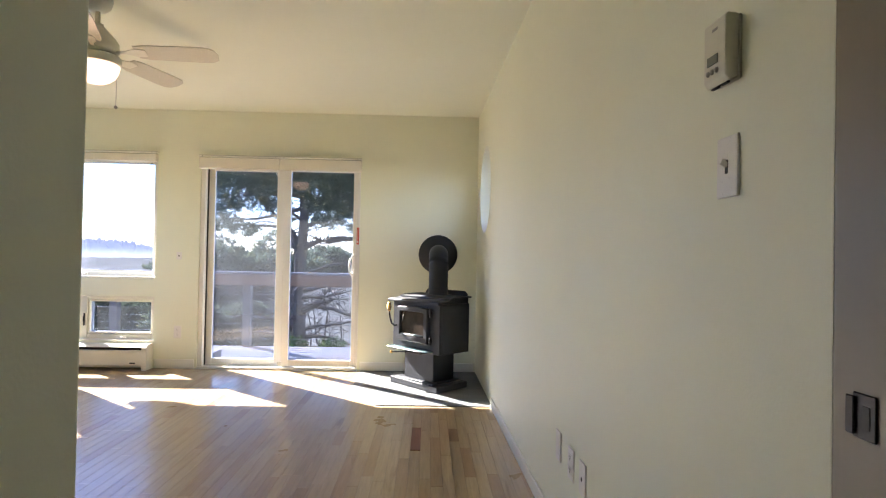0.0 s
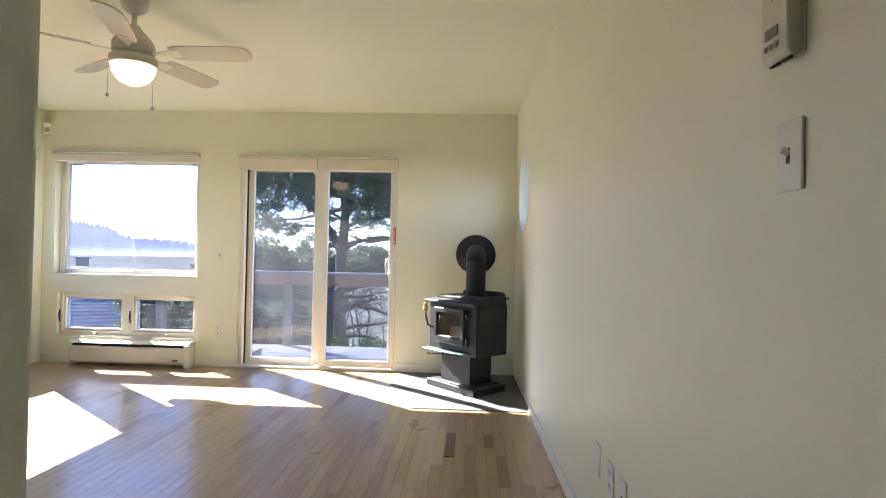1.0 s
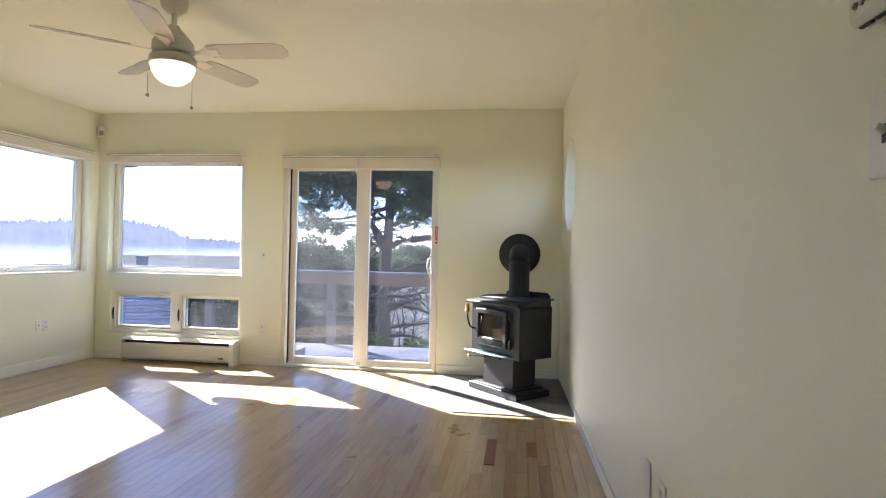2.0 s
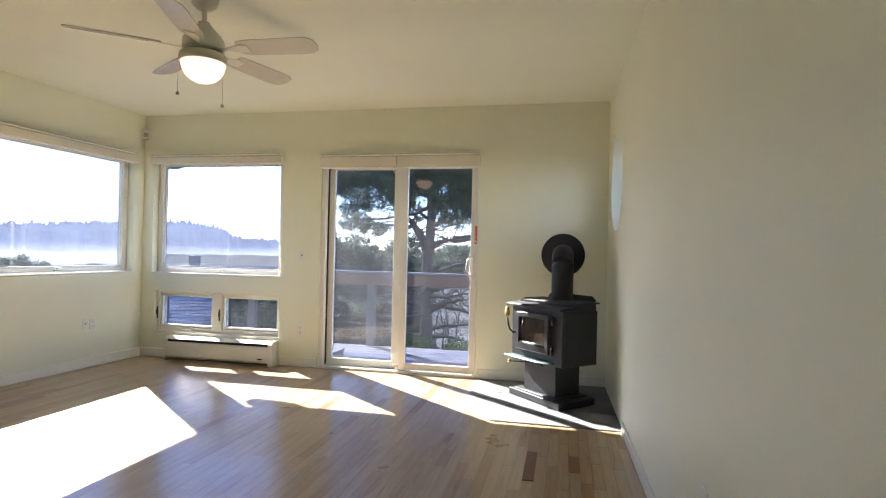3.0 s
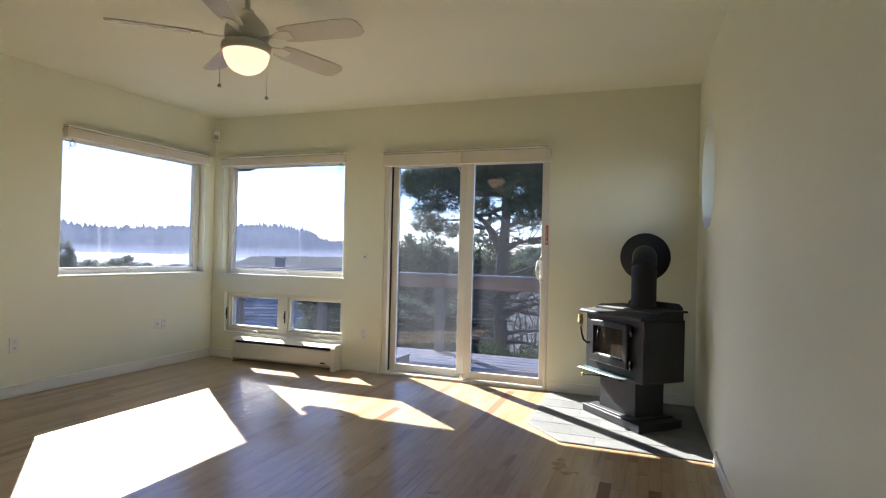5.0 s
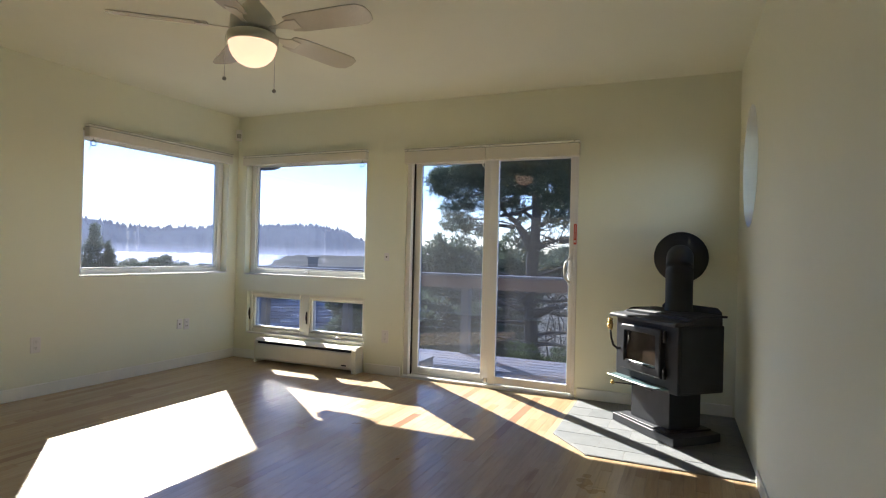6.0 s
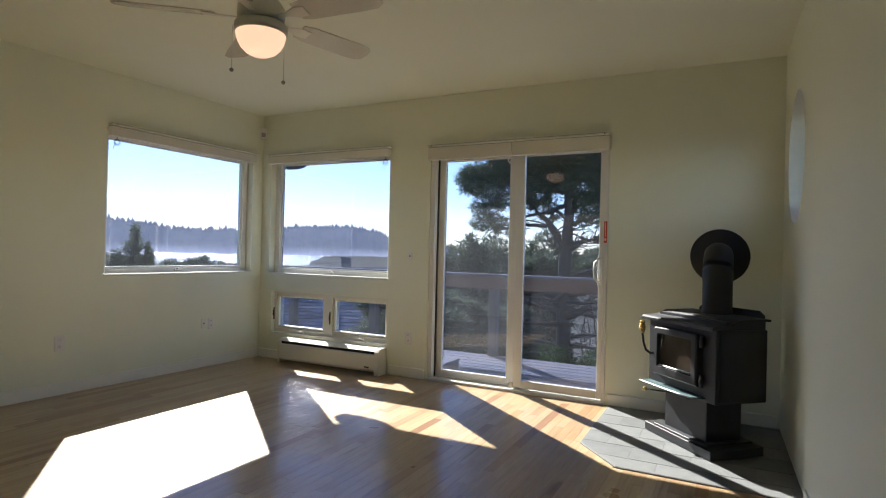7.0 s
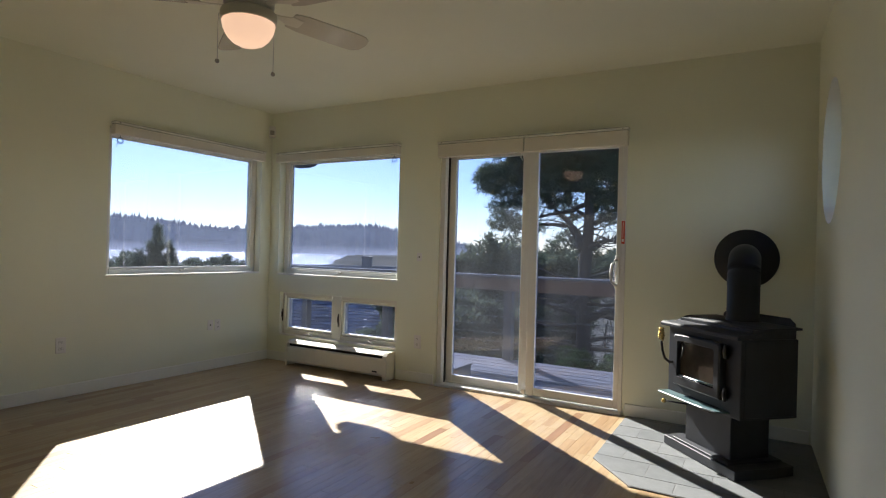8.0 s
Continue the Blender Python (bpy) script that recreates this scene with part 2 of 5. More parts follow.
M_BARK = paint("pine_bark", (0.075, 0.06, 0.05), 0.95, 0.35, 5, 12, 0.4, dist=0.02)
M_PINE = leaf_mat("pine_needles", (0.07, 0.10, 0.055), (0.18, 0.22, 0.105))
M_SHRUB = leaf_mat("shrub_needles", (0.10, 0.125, 0.07), (0.21, 0.24, 0.13))
M_BRIGHT = leaf_mat("fresh_leaves", (0.07, 0.13, 0.02), (0.16, 0.26, 0.05))
M_GROUND = ground_mat("dune_grass", [(0.075, 0.075, 0.05), (0.135, 0.125, 0.09), (0.21, 0.195, 0.15)], 0.045, 0.9)
M_SHINGLE = plank_mat("blue_grey_shingle", [(0.0, (0.2, 0.195, 0.225)), (0.5, (0.33, 0.325, 0.36)), (1.0, (0.48, 0.47, 0.5))], per_island=True, along="x", rough=0.8, coat=0.0, streak=0.2)
M_CHIMNEY = paint("chimney_metal", (0.21, 0.20, 0.195), 0.6, 0.15, 4, 40, 0.1)


# ---- mesh helpers ----
def box(bm, x0, x1, y0, y1, z0, z1, bev=0.0, seg=1, m=None):
    """A box, its edges rounded by bev; m turns or moves it."""
    tmp = bmesh.new()
    bmesh.ops.create_cube(tmp, size=1.0)
    for v in tmp.verts:
        v.co = Vector(((x0 + x1) / 2 + v.co.x * (x1 - x0), (y0 + y1) / 2 + v.co.y * (y1 - y0), (z0 + z1) / 2 + v.co.z * (z1 - z0)))
    if bev:
        bmesh.ops.bevel(tmp, geom=list(tmp.edges), offset=bev, segments=seg, profile=0.5, affect="EDGES")
    if m is not None:
        bmesh.ops.transform(tmp, matrix=m, verts=list(tmp.verts))
    merge(bm, tmp)


def merge(bm, tmp):
    me = bpy.data.meshes.new("tmp")
    tmp.to_mesh(me)
    tmp.free()
    bm.from_mesh(me)
    bpy.data.meshes.remove(me)


def lathe(bm, prof, seg=40, m=None):
    """Turns a profile of (radius, z) round z."""
    tmp = bmesh.new()
    rings = []
    for r, z in prof:
        if r < 1e-5:
            rings.append([tmp.verts.new((0, 0, z))])
        else:
            rings.append([tmp.verts.new((r * math.cos(2 * math.pi * i / seg), r * math.sin(2 * math.pi * i / seg), z)) for i in range(seg)])
    for a, b in zip(rings, rings[1:]):
        for i in range(seg):
            j = (i + 1) % seg
            if len(a) == 1 and len(b) == 1:
                continue
            if len(a) == 1:
                tmp.faces.new((a[0], b[j], b[i]))
            elif len(b) == 1:
                tmp.faces.new((a[i], a[j], b[0]))
            else:
                tmp.faces.new((a[i], a[j], b[j], b[i]))
    bmesh.ops.recalc_face_normals(tmp, faces=list(tmp.faces))
    for f in tmp.faces:
        f.smooth = True
    if m is not None:
        bmesh.ops.transform(tmp, matrix=m, verts=list(tmp.verts))
    merge(bm, tmp)


def tube(bm, pts, radii, seg=10, cap=True):
    """A round bar along points, with a radius at each."""
    pts = [Vector(p) for p in pts]
    if not hasattr(radii, "__len__"):
        radii = [radii] * len(pts)
    rings = []
    for i, p in enumerate(pts):
        d = (pts[min(i + 1, len(pts) - 1)] - pts[max(i - 1, 0)]).normalized()
        up = Vector((0, 0, 1)) if abs(d.z) < 0.9 else Vector((1, 0, 0))
        a = d.cross(up).normalized()
        b = d.cross(a).normalized()
        rings.append([bm.verts.new(p + (a * math.cos(2 * math.pi * k / seg) + b * math.sin(2 * math.pi * k / seg)) * radii[i]) for k in range(seg)])
    for r0, r1 in zip(rings, rings[1:]):
        for k in range(seg):
            f = bm.faces.new((r0[k], r0[(k + 1) % seg], r1[(k + 1) % seg], r1[k]))
            f.smooth = True
    if cap:
        bm.faces.new(rings[0][::-1])
        bm.faces.new(rings[-1])


def prism(bm, outline, axis, lo, hi, bev=0.0):
    """Extrudes an outline of 2D points along axis 'x', 'y' or 'z' from lo to hi."""
    def put(p, h):
        return {"x": (h, p[0], p[1]), "y": (p[0], h, p[1]), "z": (p[0], p[1], h)}[axis]
    tmp = bmesh.new()
    a = [tmp.verts.new(put(p, lo)) for p in outline]
    b = [tmp.verts.new(put(p, hi)) for p in outline]
    tmp.faces.new(a)
    tmp.faces.new(b[::-1])
    n = len(outline)
    for i in range(n):
        tmp.faces.new((a[i], b[i], b[(i + 1) % n], a[(i + 1) % n]))
    bmesh.ops.recalc_face_normals(tmp, faces=list(tmp.faces))
    if bev:
        bmesh.ops.bevel(tmp, geom=list(tmp.edges), offset=bev, segments=1, affect="EDGES")
    merge(bm, tmp)


def obj(name, bm, material, parent=None, at=None):
    me = bpy.data.meshes.new(name)
    bmesh.ops.recalc_face_normals(bm, faces=list(bm.faces))
    bm.to_mesh(me)
    bm.free()
    me.materials.append(material)
    ob = new(name, me)
    if parent is not None:
        ob.parent = parent
    if at is not None:
        ob.matrix_basis = at
    return ob


def part(name, bm, material, parent, label="", at=None):
    ob = obj(name, bm, material, parent, at)
    return tagged(ob, label) if label else ob


def thing(name, at, label, category, group="", kind=""):
    ob = new(name)
    ob.empty_display_size = 0.1
    ob.matrix_basis = at
    return tagged(ob, label, category, group, kind)


def boxpart(name, dims, material, parent, label="", bev=0.0, seg=1):
    bm = bmesh.new()
    box(bm, *dims, bev=bev, seg=seg)
    return part(name, bm, material, parent, label)


def wall_with_holes(name, axis, lo, hi, u0, u1, z0, z1, holes, material, label, round_hole=None):
    """A wall between lo and hi on its axis, from u0 to u1 along it, with holes (u0, u1, z0, z1) cut through."""
    bm = bmesh.new()
    us = sorted({u0, u1, *(h[0] for h in holes), *(h[1] for h in holes)})
    zs = sorted({z0, z1, *(h[2] for h in holes), *(h[3] for h in holes)})
    sq = None
    if round_hole:
        cu, cz, r = round_hole
        sq = (cu - r - 0.06, cu + r + 0.06, cz - r - 0.06, cz + r + 0.06)
        us, zs = sorted({*us, sq[0], sq[1]}), sorted({*zs, sq[2], sq[3]})

    def p(u, z, d):
        return (d, u, z) if axis == "x" else (u, d, z)

    def solid(i, j):
        if not (0 <= i < len(us) - 1 and 0 <= j < len(zs) - 1):
            return False
        mu, mz = (us[i] + us[i + 1]) / 2, (zs[j] + zs[j + 1]) / 2
        return not any(h[0] < mu < h[1] and h[2] < mz < h[3] for h in holes)

    def quad(*c):
        bm.faces.new([bm.verts.new(v) for v in c])
    for i in range(len(us) - 1):
        for j in range(len(zs) - 1):
            if not solid(i, j):
                continue
            a, b, c, d = us[i], us[i + 1], zs[j], zs[j + 1]
            is_sq = sq and abs(a - sq[0]) < 1e-6 and abs(c - sq[2]) < 1e-6
            if is_sq:
                n = 64
                for k in range(n):
                    t0, t1 = 2 * math.pi * k / n, 2 * math.pi * (k + 1) / n

                    def rim(t):
                        return cu + r * math.cos(t), cz + r * math.sin(t)

                    def edge(t):
                        s = (r + 0.06) / max(abs(math.cos(t)), abs(math.sin(t)))
                        return cu + s * math.cos(t), cz + s * math.sin(t)
                    for dd in (lo, hi):
                        quad(p(*rim(t0), dd), p(*edge(t0), dd), p(*edge(t1), dd), p(*rim(t1), dd))
                    quad(p(*rim(t0), lo), p(*rim(t1), lo), p(*rim(t1), hi), p(*rim(t0), hi))
            else:
                quad(p(a, c, lo), p(b, c, lo), p(b, d, lo), p(a, d, lo))
                quad(p(a, c, hi), p(b, c, hi), p(b, d, hi), p(a, d, hi))
            if not solid(i - 1, j):
                quad(p(a, c, lo), p(a, c, hi), p(a, d, hi), p(a, d, lo))
            if not solid(i + 1, j):
                quad(p(b, c, lo), p(b, c, hi), p(b, d, hi), p(b, d, lo))
            if not solid(i, j - 1):
                quad(p(a, c, lo), p(a, c, hi), p(b, c, hi), p(b, c, lo))
            if not solid(i, j + 1):
                quad(p(a, d, lo), p(a, d, hi), p(b, d, hi), p(b, d, lo))
    bmesh.ops.remove_doubles(bm, verts=list(bm.verts), dist=1e-5)
    ob = obj(name, bm, material)
    return tagged(ob, label, "wall", kind="structure")


def frame_ring(bm, u0, u1, z0, z1, w, d0, d1, bev=0.003, axis="y", wb=None):
    """Four bars round an opening in the plane across an axis; wb is the bottom bar's height."""
    wb = wb or w
    for a, b, c, d in ((u0, u0 + w, z0, z1), (u1 - w, u1, z0, z1), (u0 + w, u1 - w, z1 - w, z1), (u0 + w, u1 - w, z0, z0 + wb)):
        if axis == "y":
            box(bm, a, b, d0, d1, c, d, bev)
        else:
            box(bm, d0, d1, a, b, c, d, bev)


# ---- the room's shell ----
XL, XR, YF, YB, ZC = -3.962, 0.612, 5.52, 0.745, 2.44
# the side walls stand a little out of square
EAST = Matrix.Translation((XR, YF, 0)) @ Matrix.Rotation(radians(1.2), 4, "Z") @ Matrix.Translation((-XR, -YF, 0))
WEST = Matrix.Translation((XL, YF, 0)) @ Matrix.Rotation(radians(-1.55), 4, "Z") @ Matrix.Translation((-XL, -YF, 0))
WT = 0.17                                    # thickness of the outside walls
WIN = (-3.845, -2.42, 0.84, 2.005)           # upper window in the far wall
LOW = (-3.80, -2.42, 0.255, 0.672)          # low pair of vents under it
DOOR = (-2.015, -0.505, 0.0, 1.975)          # sliding door
LWIN = (3.925, 5.395, 0.852, 2.005)            # window in the side wall
PORT = (4.92, 1.677, 0.368)                   # round window

wall_with_holes("wall_north", "y", YF, YF + WT, XL - WT, XR + WT, -0.25, 2.6, [WIN, LOW, DOOR], M_WALL, "cream painted plaster wall with windows and a glass door")
wall_with_holes("wall_west", "x", XL - WT, XL, 0.2, YF - 0.001, -0.25, 2.6, [LWIN], M_WALL, "cream painted plaster wall with one picture window").matrix_basis = WEST
wall_with_holes("wall_east", "x", XR, XR + WT, 0.873, YF - 0.001, -0.25, 2.6, [], M_WALL, "cream painted plaster wall with a round window", round_hole=PORT).matrix_basis = EAST
bm = bmesh.new()
box(bm, XL - WT - 0.2, -0.36, YB - 0.145, YB, -0.25, 2.6)
tagged(obj("wall_south", bm, M_WALL), "cream painted plaster wall beside the doorway", "wall", kind="structure")
bm = bmesh.new()
box(bm, -0.36, -0.228, -1.8, YB, -0.25, 2.6, 0.012, 3)
tagged(obj("wall_hall_west", bm, M_WALL), "cream textured plaster hallway wall with rounded corner", "wall", kind="structure")
bm = bmesh.new()
box(bm, XR + 0.115, XR + 0.25, -1.8, 0.80, -0.25, 2.6)
tagged(obj("wall_hall_east", bm, M_WALL), "cream painted hallway wall", "wall", kind="structure")
bm = bmesh.new()
box(bm, -0.36, XR + 0.25, -1.95, -1.8, -0.25, 2.6)
tagged(obj("wall_hall_south", bm, M_WALL), "cream painted wall closing the hallway", "wall", kind="structure")
bm = bmesh.new()
box(bm, XL - WT - 0.2, XR + WT + 0.2, -1.95, YF + WT, ZC, ZC + 0.15)
tagged(obj("ceiling", bm, M_CEIL), "flat cream painted textured ceiling", "ceiling", kind="structure")

# door lining on the hall side of the room's opening
jamb = thing("door_frame", EAST @ pose(XR, 0.80, 0), "taupe painted door lining with a stop and black strike plate", "door frame", kind="structure")
boxpart("lining", (-0.002, 0.10, -0.072, 0.072, 0.0, 2.1), M_JAMB, jamb, bev=0.003)
boxpart("stop", (-0.014, -0.0022, -0.072, 0.044, 0.0, 2.1), M_JAMB, jamb, bev=0.003)
strike = boxpart("strike_plate", (-0.0175, -0.0142, -0.022, 0.015, 0.88, 0.937), M_BLACK, jamb, "black metal strike plate", bev=0.0015)
boxpart("strike_lip", (-0.022, -0.0176, 0.008, 0.022, 0.884, 0.932), M_BLACK, strike, bev=0.0015)
boxpart("latch_hole", (-0.0186, -0.0177, -0.014, -0.002, 0.894, 0.922), M_DARK, strike)

# baseboards
def baseboard(dims, label="low cream painted baseboard", at=Matrix.Identity(4)):
    bm = bmesh.new()
    box(bm, *dims, bev=0.004)
    tagged(obj("baseboard", bm, M_TRIM, at=at), label, "baseboard", kind="structure")


BH = 0.088
baseboard((XL + 0.0005, XL + 0.019, YB, YF - 0.014, 0.0, BH), at=WEST)
baseboard((XL, -3.585, YF - 0.013, YF - 0.0005, 0.0, BH))
baseboard((-2.40, -2.035, YF - 0.013, YF - 0.0005, 0.0, BH))
baseboard((-0.485, XR - 0.014, YF - 0.013, YF - 0.0005, 0.0, BH))
baseboard((XR - 0.012, XR - 0.0005, 0.88, 4.27, 0.0, BH * 0.8), at=EAST)


# ---- windows ----
def picture_window(name, axis, u0, u1, z0, z1, face, out, label, lock_at, at=Matrix.Identity(4)):
    """A fixed white vinyl window set back in its opening; face is the inner wall plane, out the direction of the outside."""
    win = thing(name, at, label, "window", kind="structure")
    d0, d1 = face + out * 0.075, face + out * 0.14
    lo, hi = min(d0, d1), max(d0, d1)
    bm = bmesh.new()
    frame_ring(bm, u0 + 0.001, u1 - 0.001, z0 + 0.001, z1 - 0.001, 0.058, lo, hi, 0.004, axis)
    fr = part("window_frame", bm, M_VINYL, win, "white vinyl frame")
    bm = bmesh.new()
    frame_ring(bm, u0 + 0.059, u1 - 0.059, z0 + 0.059, z1 - 0.059, 0.012, lo + 0.02, hi - 0.015, 0.002, axis)
    part("glazing_bead", bm, M_VINYL, win)
    bm = bmesh.new()
    g = (lo + hi) / 2
    if axis == "y":
        box(bm, u0 + 0.07, u1 - 0.07, g - 0.003, g + 0.003, z0 + 0.07, z1 - 0.07)
    else:
        box(bm, g - 0.003, g + 0.003, u0 + 0.07, u1 - 0.07, z0 + 0.07, z1 - 0.07)
    part("pane", bm, M_GLASS, win, "clear glass pane").visible_shadow = False
    bm = bmesh.new()
    s0, s1 = sorted((face - out * 0.004, face + out * 0.074))
    if axis == "y":
        box(bm, u0 + 0.001, u1 - 0.001, s0, s1, z0 + 0.001, z0 + 0.016, 0.003)
    else:
        box(bm, s0, s1, u0 + 0.001, u1 - 0.001, z0 + 0.001, z0 + 0.016, 0.003)
    part("window_sill", bm, M_VINYL, win, "white painted sill")
    bm = bmesh.new()
    k0, k1 = sorted((d0 - out * 0.018, d0 - out * 0.0))
    if axis == "y":
        box(bm, lock_at - 0.035, lock_at + 0.035, k0, k1, z0 + 0.03, z0 + 0.045, 0.004)
        box(bm, lock_at - 0.012, lock_at + 0.02, k0 - 0.012, k1, z0 + 0.044, z0 + 0.056, 0.003)
    else:
        box(bm, k0, k1, lock_at - 0.035, lock_at + 0.035, z0 + 0.03, z0 + 0.045, 0.004)
        box(bm, k0, k1 + 0.012, lock_at - 0.012, lock_at + 0.02, z0 + 0.044, z0 + 0.056, 0.003)
    part("sash_lock", bm, M_PLATE, fr, "small white sash lock")
    return win


picture_window("window_1", "y", *WIN, YF, 1, "white vinyl picture window looking over the river mouth", -3.12)
picture_window("window_2", "x", *LWIN, XL, -1, "white vinyl picture window in the side wall", 4.62, WEST)

# low pair of awning vents
low = thing("window_3", Matrix.Identity(4), "pair of low white awning windows above the heater", "window", kind="structure")
d0, d1 = YF + 0.035, YF + 0.13
bm = bmesh.new()
x0, x1, z0, z1 = LOW
box(bm, x0 + 0.001, x0 + 0.035, d0, d1, z0 + 0.001, z1 - 0.001, 0.004)
box(bm, x1 - 0.03, x1 - 0.001, d0, d1, z0 + 0.001, z1 - 0.001, 0.004)
box(bm, -3.165, -3.06, d0, d1, z0 + 0.001, z1 - 0.001, 0.004)
for a, b in ((x0 + 0.035, -3.165), (-3.06, x1 - 0.03)):
    box(bm, a, b, d0, d1, z1 - 0.036, z1 - 0.001, 0.004)
    box(bm, a, b, d0, d1, z0 + 0.001, z0 + 0.05, 0.004)
low_frame = part("window_frame", bm, M_HEATER, low, "cream vinyl frame")
for a, b in ((x0 + 0.035, -3.165), (-3.06, x1 - 0.03)):
    bm = bmesh.new()
    frame_ring(bm, a + 0.002, b - 0.002, z0 + 0.052, z1 - 0.038, 0.02, d0 + 0.012, d1 - 0.01, 0.005)
    sash = part("sash", bm, M_HEATER, low, "cream vinyl sash")
    bm = bmesh.new()
    box(bm, a + 0.02, b - 0.02, d0 + 0.035, d0 + 0.041, z0 + 0.07, z1 - 0.056)
    part("pane", bm, M_GLASS, sash, "clear glass pane").visible_shadow = False
    bm = bmesh.new()                             # crank operator on the sill
    c = (a + b) / 2 + 0.02
    box(bm, c - 0.05, c + 0.05, d0 - 0.016, d0 + 0.001, z0 + 0.012, z0 + 0.03, 0.005)
    tube(bm, [(c, d0 - 0.012, z0 + 0.03), (c + 0.01, d0 - 0.024, z0 + 0.035), (c + 0.055, d0 - 0.026, z0 + 0.028)], [0.006, 0.005, 0.006], 8)
    part("crank", bm, M_PLATE, low_frame, "white folding crank handle")
    bm = bmesh.new()                             # lever on the side of the frame
    box(bm, a - 0.03, a - 0.02, d0 - 0.012, d0 + 0.001, z0 + 0.13, z0 + 0.25, 0.003)
    box(bm, a - 0.029, a - 0.021, d0 - 0.022, d0 - 0.012, z0 + 0.17, z0 + 0.225, 0.003)
    part("latch_lever", bm, M_BLACK, low_frame, "dark latch lever")
bm = bmesh.new()
box(bm, x0 + 0.001, x1 - 0.001, YF - 0.004, d0 - 0.001, z0 - 0.003, z0 + 0.012, 0.003)
part("window_sill", bm, M_VINYL, low, "white painted sill")

# round window
port = thing("window_4", EAST, "round window with a deep white-lit reveal", "window", kind="structure")
bm = bmesh.new()
lathe(bm, [(PORT[2] - 0.03, -0.02), (PORT[2] - 0.002, -0.02), (PORT[2] - 0.002, 0.02), (PORT[2] - 0.03, 0.02), (PORT[2] - 0.03, -0.02)], 64,
      Matrix.Translation((XR + 0.13, PORT[0], PORT[1])) @ Matrix.Rotation(radians(90), 4, "Y"))
part("window_frame", bm, M_VINYL, port, "white ring frame")
bm = bmesh.new()
lathe(bm, [(0, -0.003), (PORT[2] - 0.03, -0.003), (PORT[2] - 0.03, 0.003), (0, 0.003)], 64,
      Matrix.Translation((XR + 0.13, PORT[0], PORT[1])) @ Matrix.Rotation(radians(90), 4, "Y"))
part("pane", bm, M_GLASS_PORT, port, "clear round pane").visible_shadow = False

# ---- sliding door ----
door = thing("door_1", Matrix.Identity(4), "white two-panel sliding glass door, closed", "door", kind="structure")
x0, x1, z0, z1 = DOOR
bm = bmesh.new()
box(bm, x0 + 0.001, x0 + 0.045, YF + 0.012, YF + 0.15, 0.0, z1 - 0.001, 0.004)
box(bm, x1 - 0.03, x1 - 0.001, YF - 0.004, YF + 0.15, 0.0, z1 - 0.001, 0.004)
box(bm, x0 + 0.045, x1 - 0.03, YF + 0.012, YF + 0.15, z1 - 0.05, z1 - 0.001, 0.004)
part("door_jamb", bm, M_VINYL, door, "white vinyl frame")
bm = bmesh.new()
box(bm, x0 + 0.001, x1 - 0.001, YF - 0.02, YF + 0.16, -0.02, 0.022, 0.005)
box(bm, x0 + 0.046, x1 - 0.031, YF + 0.066, YF + 0.074, 0.022, 0.036, 0.002)
part("threshold", bm, M_VINYL, door, "pale threshold track")
# black strip paints the shadow gap where the fixed panel sits back
bm = bmesh.new()
box(bm, x0 + 0.0455, x0 + 0.054, YF + 0.058, YF + 0.076, 0.023, z1 - 0.052)
part("gap_shade", bm, M_DARK, door, "dark strip for the shaded gap beside the set-back panel")


def door_panel(xa, xb, ya, yb, wl, wr, zb, label, glass, pane_label):
    bm = bmesh.new()
    zt = z1 - 0.052
    box(bm, xa, xa + wl, ya, yb, zb, zt, 0.004)
    box(bm, xb - wr, xb, ya, yb, zb, zt, 0.004)
    box(bm, xa + wl, xb - wr, ya, yb, zt - 0.04, zt, 0.004)
    box(bm, xa + wl, xb - wr, ya, yb, zb, zb + 0.062, 0.004)
    p = part("door_panel", bm, M_VINYL, door, label)
    bm = bmesh.new()
    box(bm, xa + wl - 0.008, xb - wr + 0.008, (ya + yb) / 2 - 0.004, (ya + yb) / 2 + 0.004, zb + 0.056, zt - 0.035)
    part("pane", bm, glass, p, pane_label).visible_shadow = False
    return p


door_panel(-1.966, -1.19, YF + 0.078, YF + 0.118, 0.06, 0.125, 0.026, "white fixed glazed panel, set back", M_GLASS_DUSTY, "large dusty glass pane")
fixed = door_panel(-1.232, -0.536, YF + 0.018, YF + 0.058, 0.066, 0.037, 0.03, "white glazed panel with a pull handle", M_GLASS_DOOR, "large clear glass pane")
bm = bmesh.new()
tube(bm, [(-0.565, YF + 0.017, 0.905), (-0.572, YF - 0.006, 0.91), (-0.592, YF - 0.02, 0.935), (-0.598, YF - 0.022, 0.995), (-0.592, YF - 0.02, 1.055),
          (-0.572, YF - 0.006, 1.08), (-0.565, YF + 0.017, 1.085)], 0.0095, 10)
box(bm, -0.578, -0.545, YF + 0.01, YF + 0.02, 0.88, 1.11, 0.004)
part("pull_handle", bm, M_PLATE, fixed, "white curved pull handle")
bm = bmesh.new()
box(bm, -0.534, -0.512, YF - 0.0065, YF - 0.0045, 1.20, 1.36)
stick = part("warning_sticker", bm, M_RED, door, "red and white warning sticker")
bm = bmesh.new()
box(bm, -0.530, -0.518, YF - 0.0075, YF - 0.0067, 1.215, 1.235, 0.0003)
box(bm, -0.526, -0.522, YF - 0.0075, YF - 0.0067, 1.245, 1.35)
part("sticker_mark", bm, M_PLATE, stick)
bm = bmesh.new()
box(bm, -1.262, -1.228, YF + 0.006, YF + 0.019, 0.035, 0.075, 0.004)
part("foot_latch", bm, M_STEEL, door, "small metal foot latch")


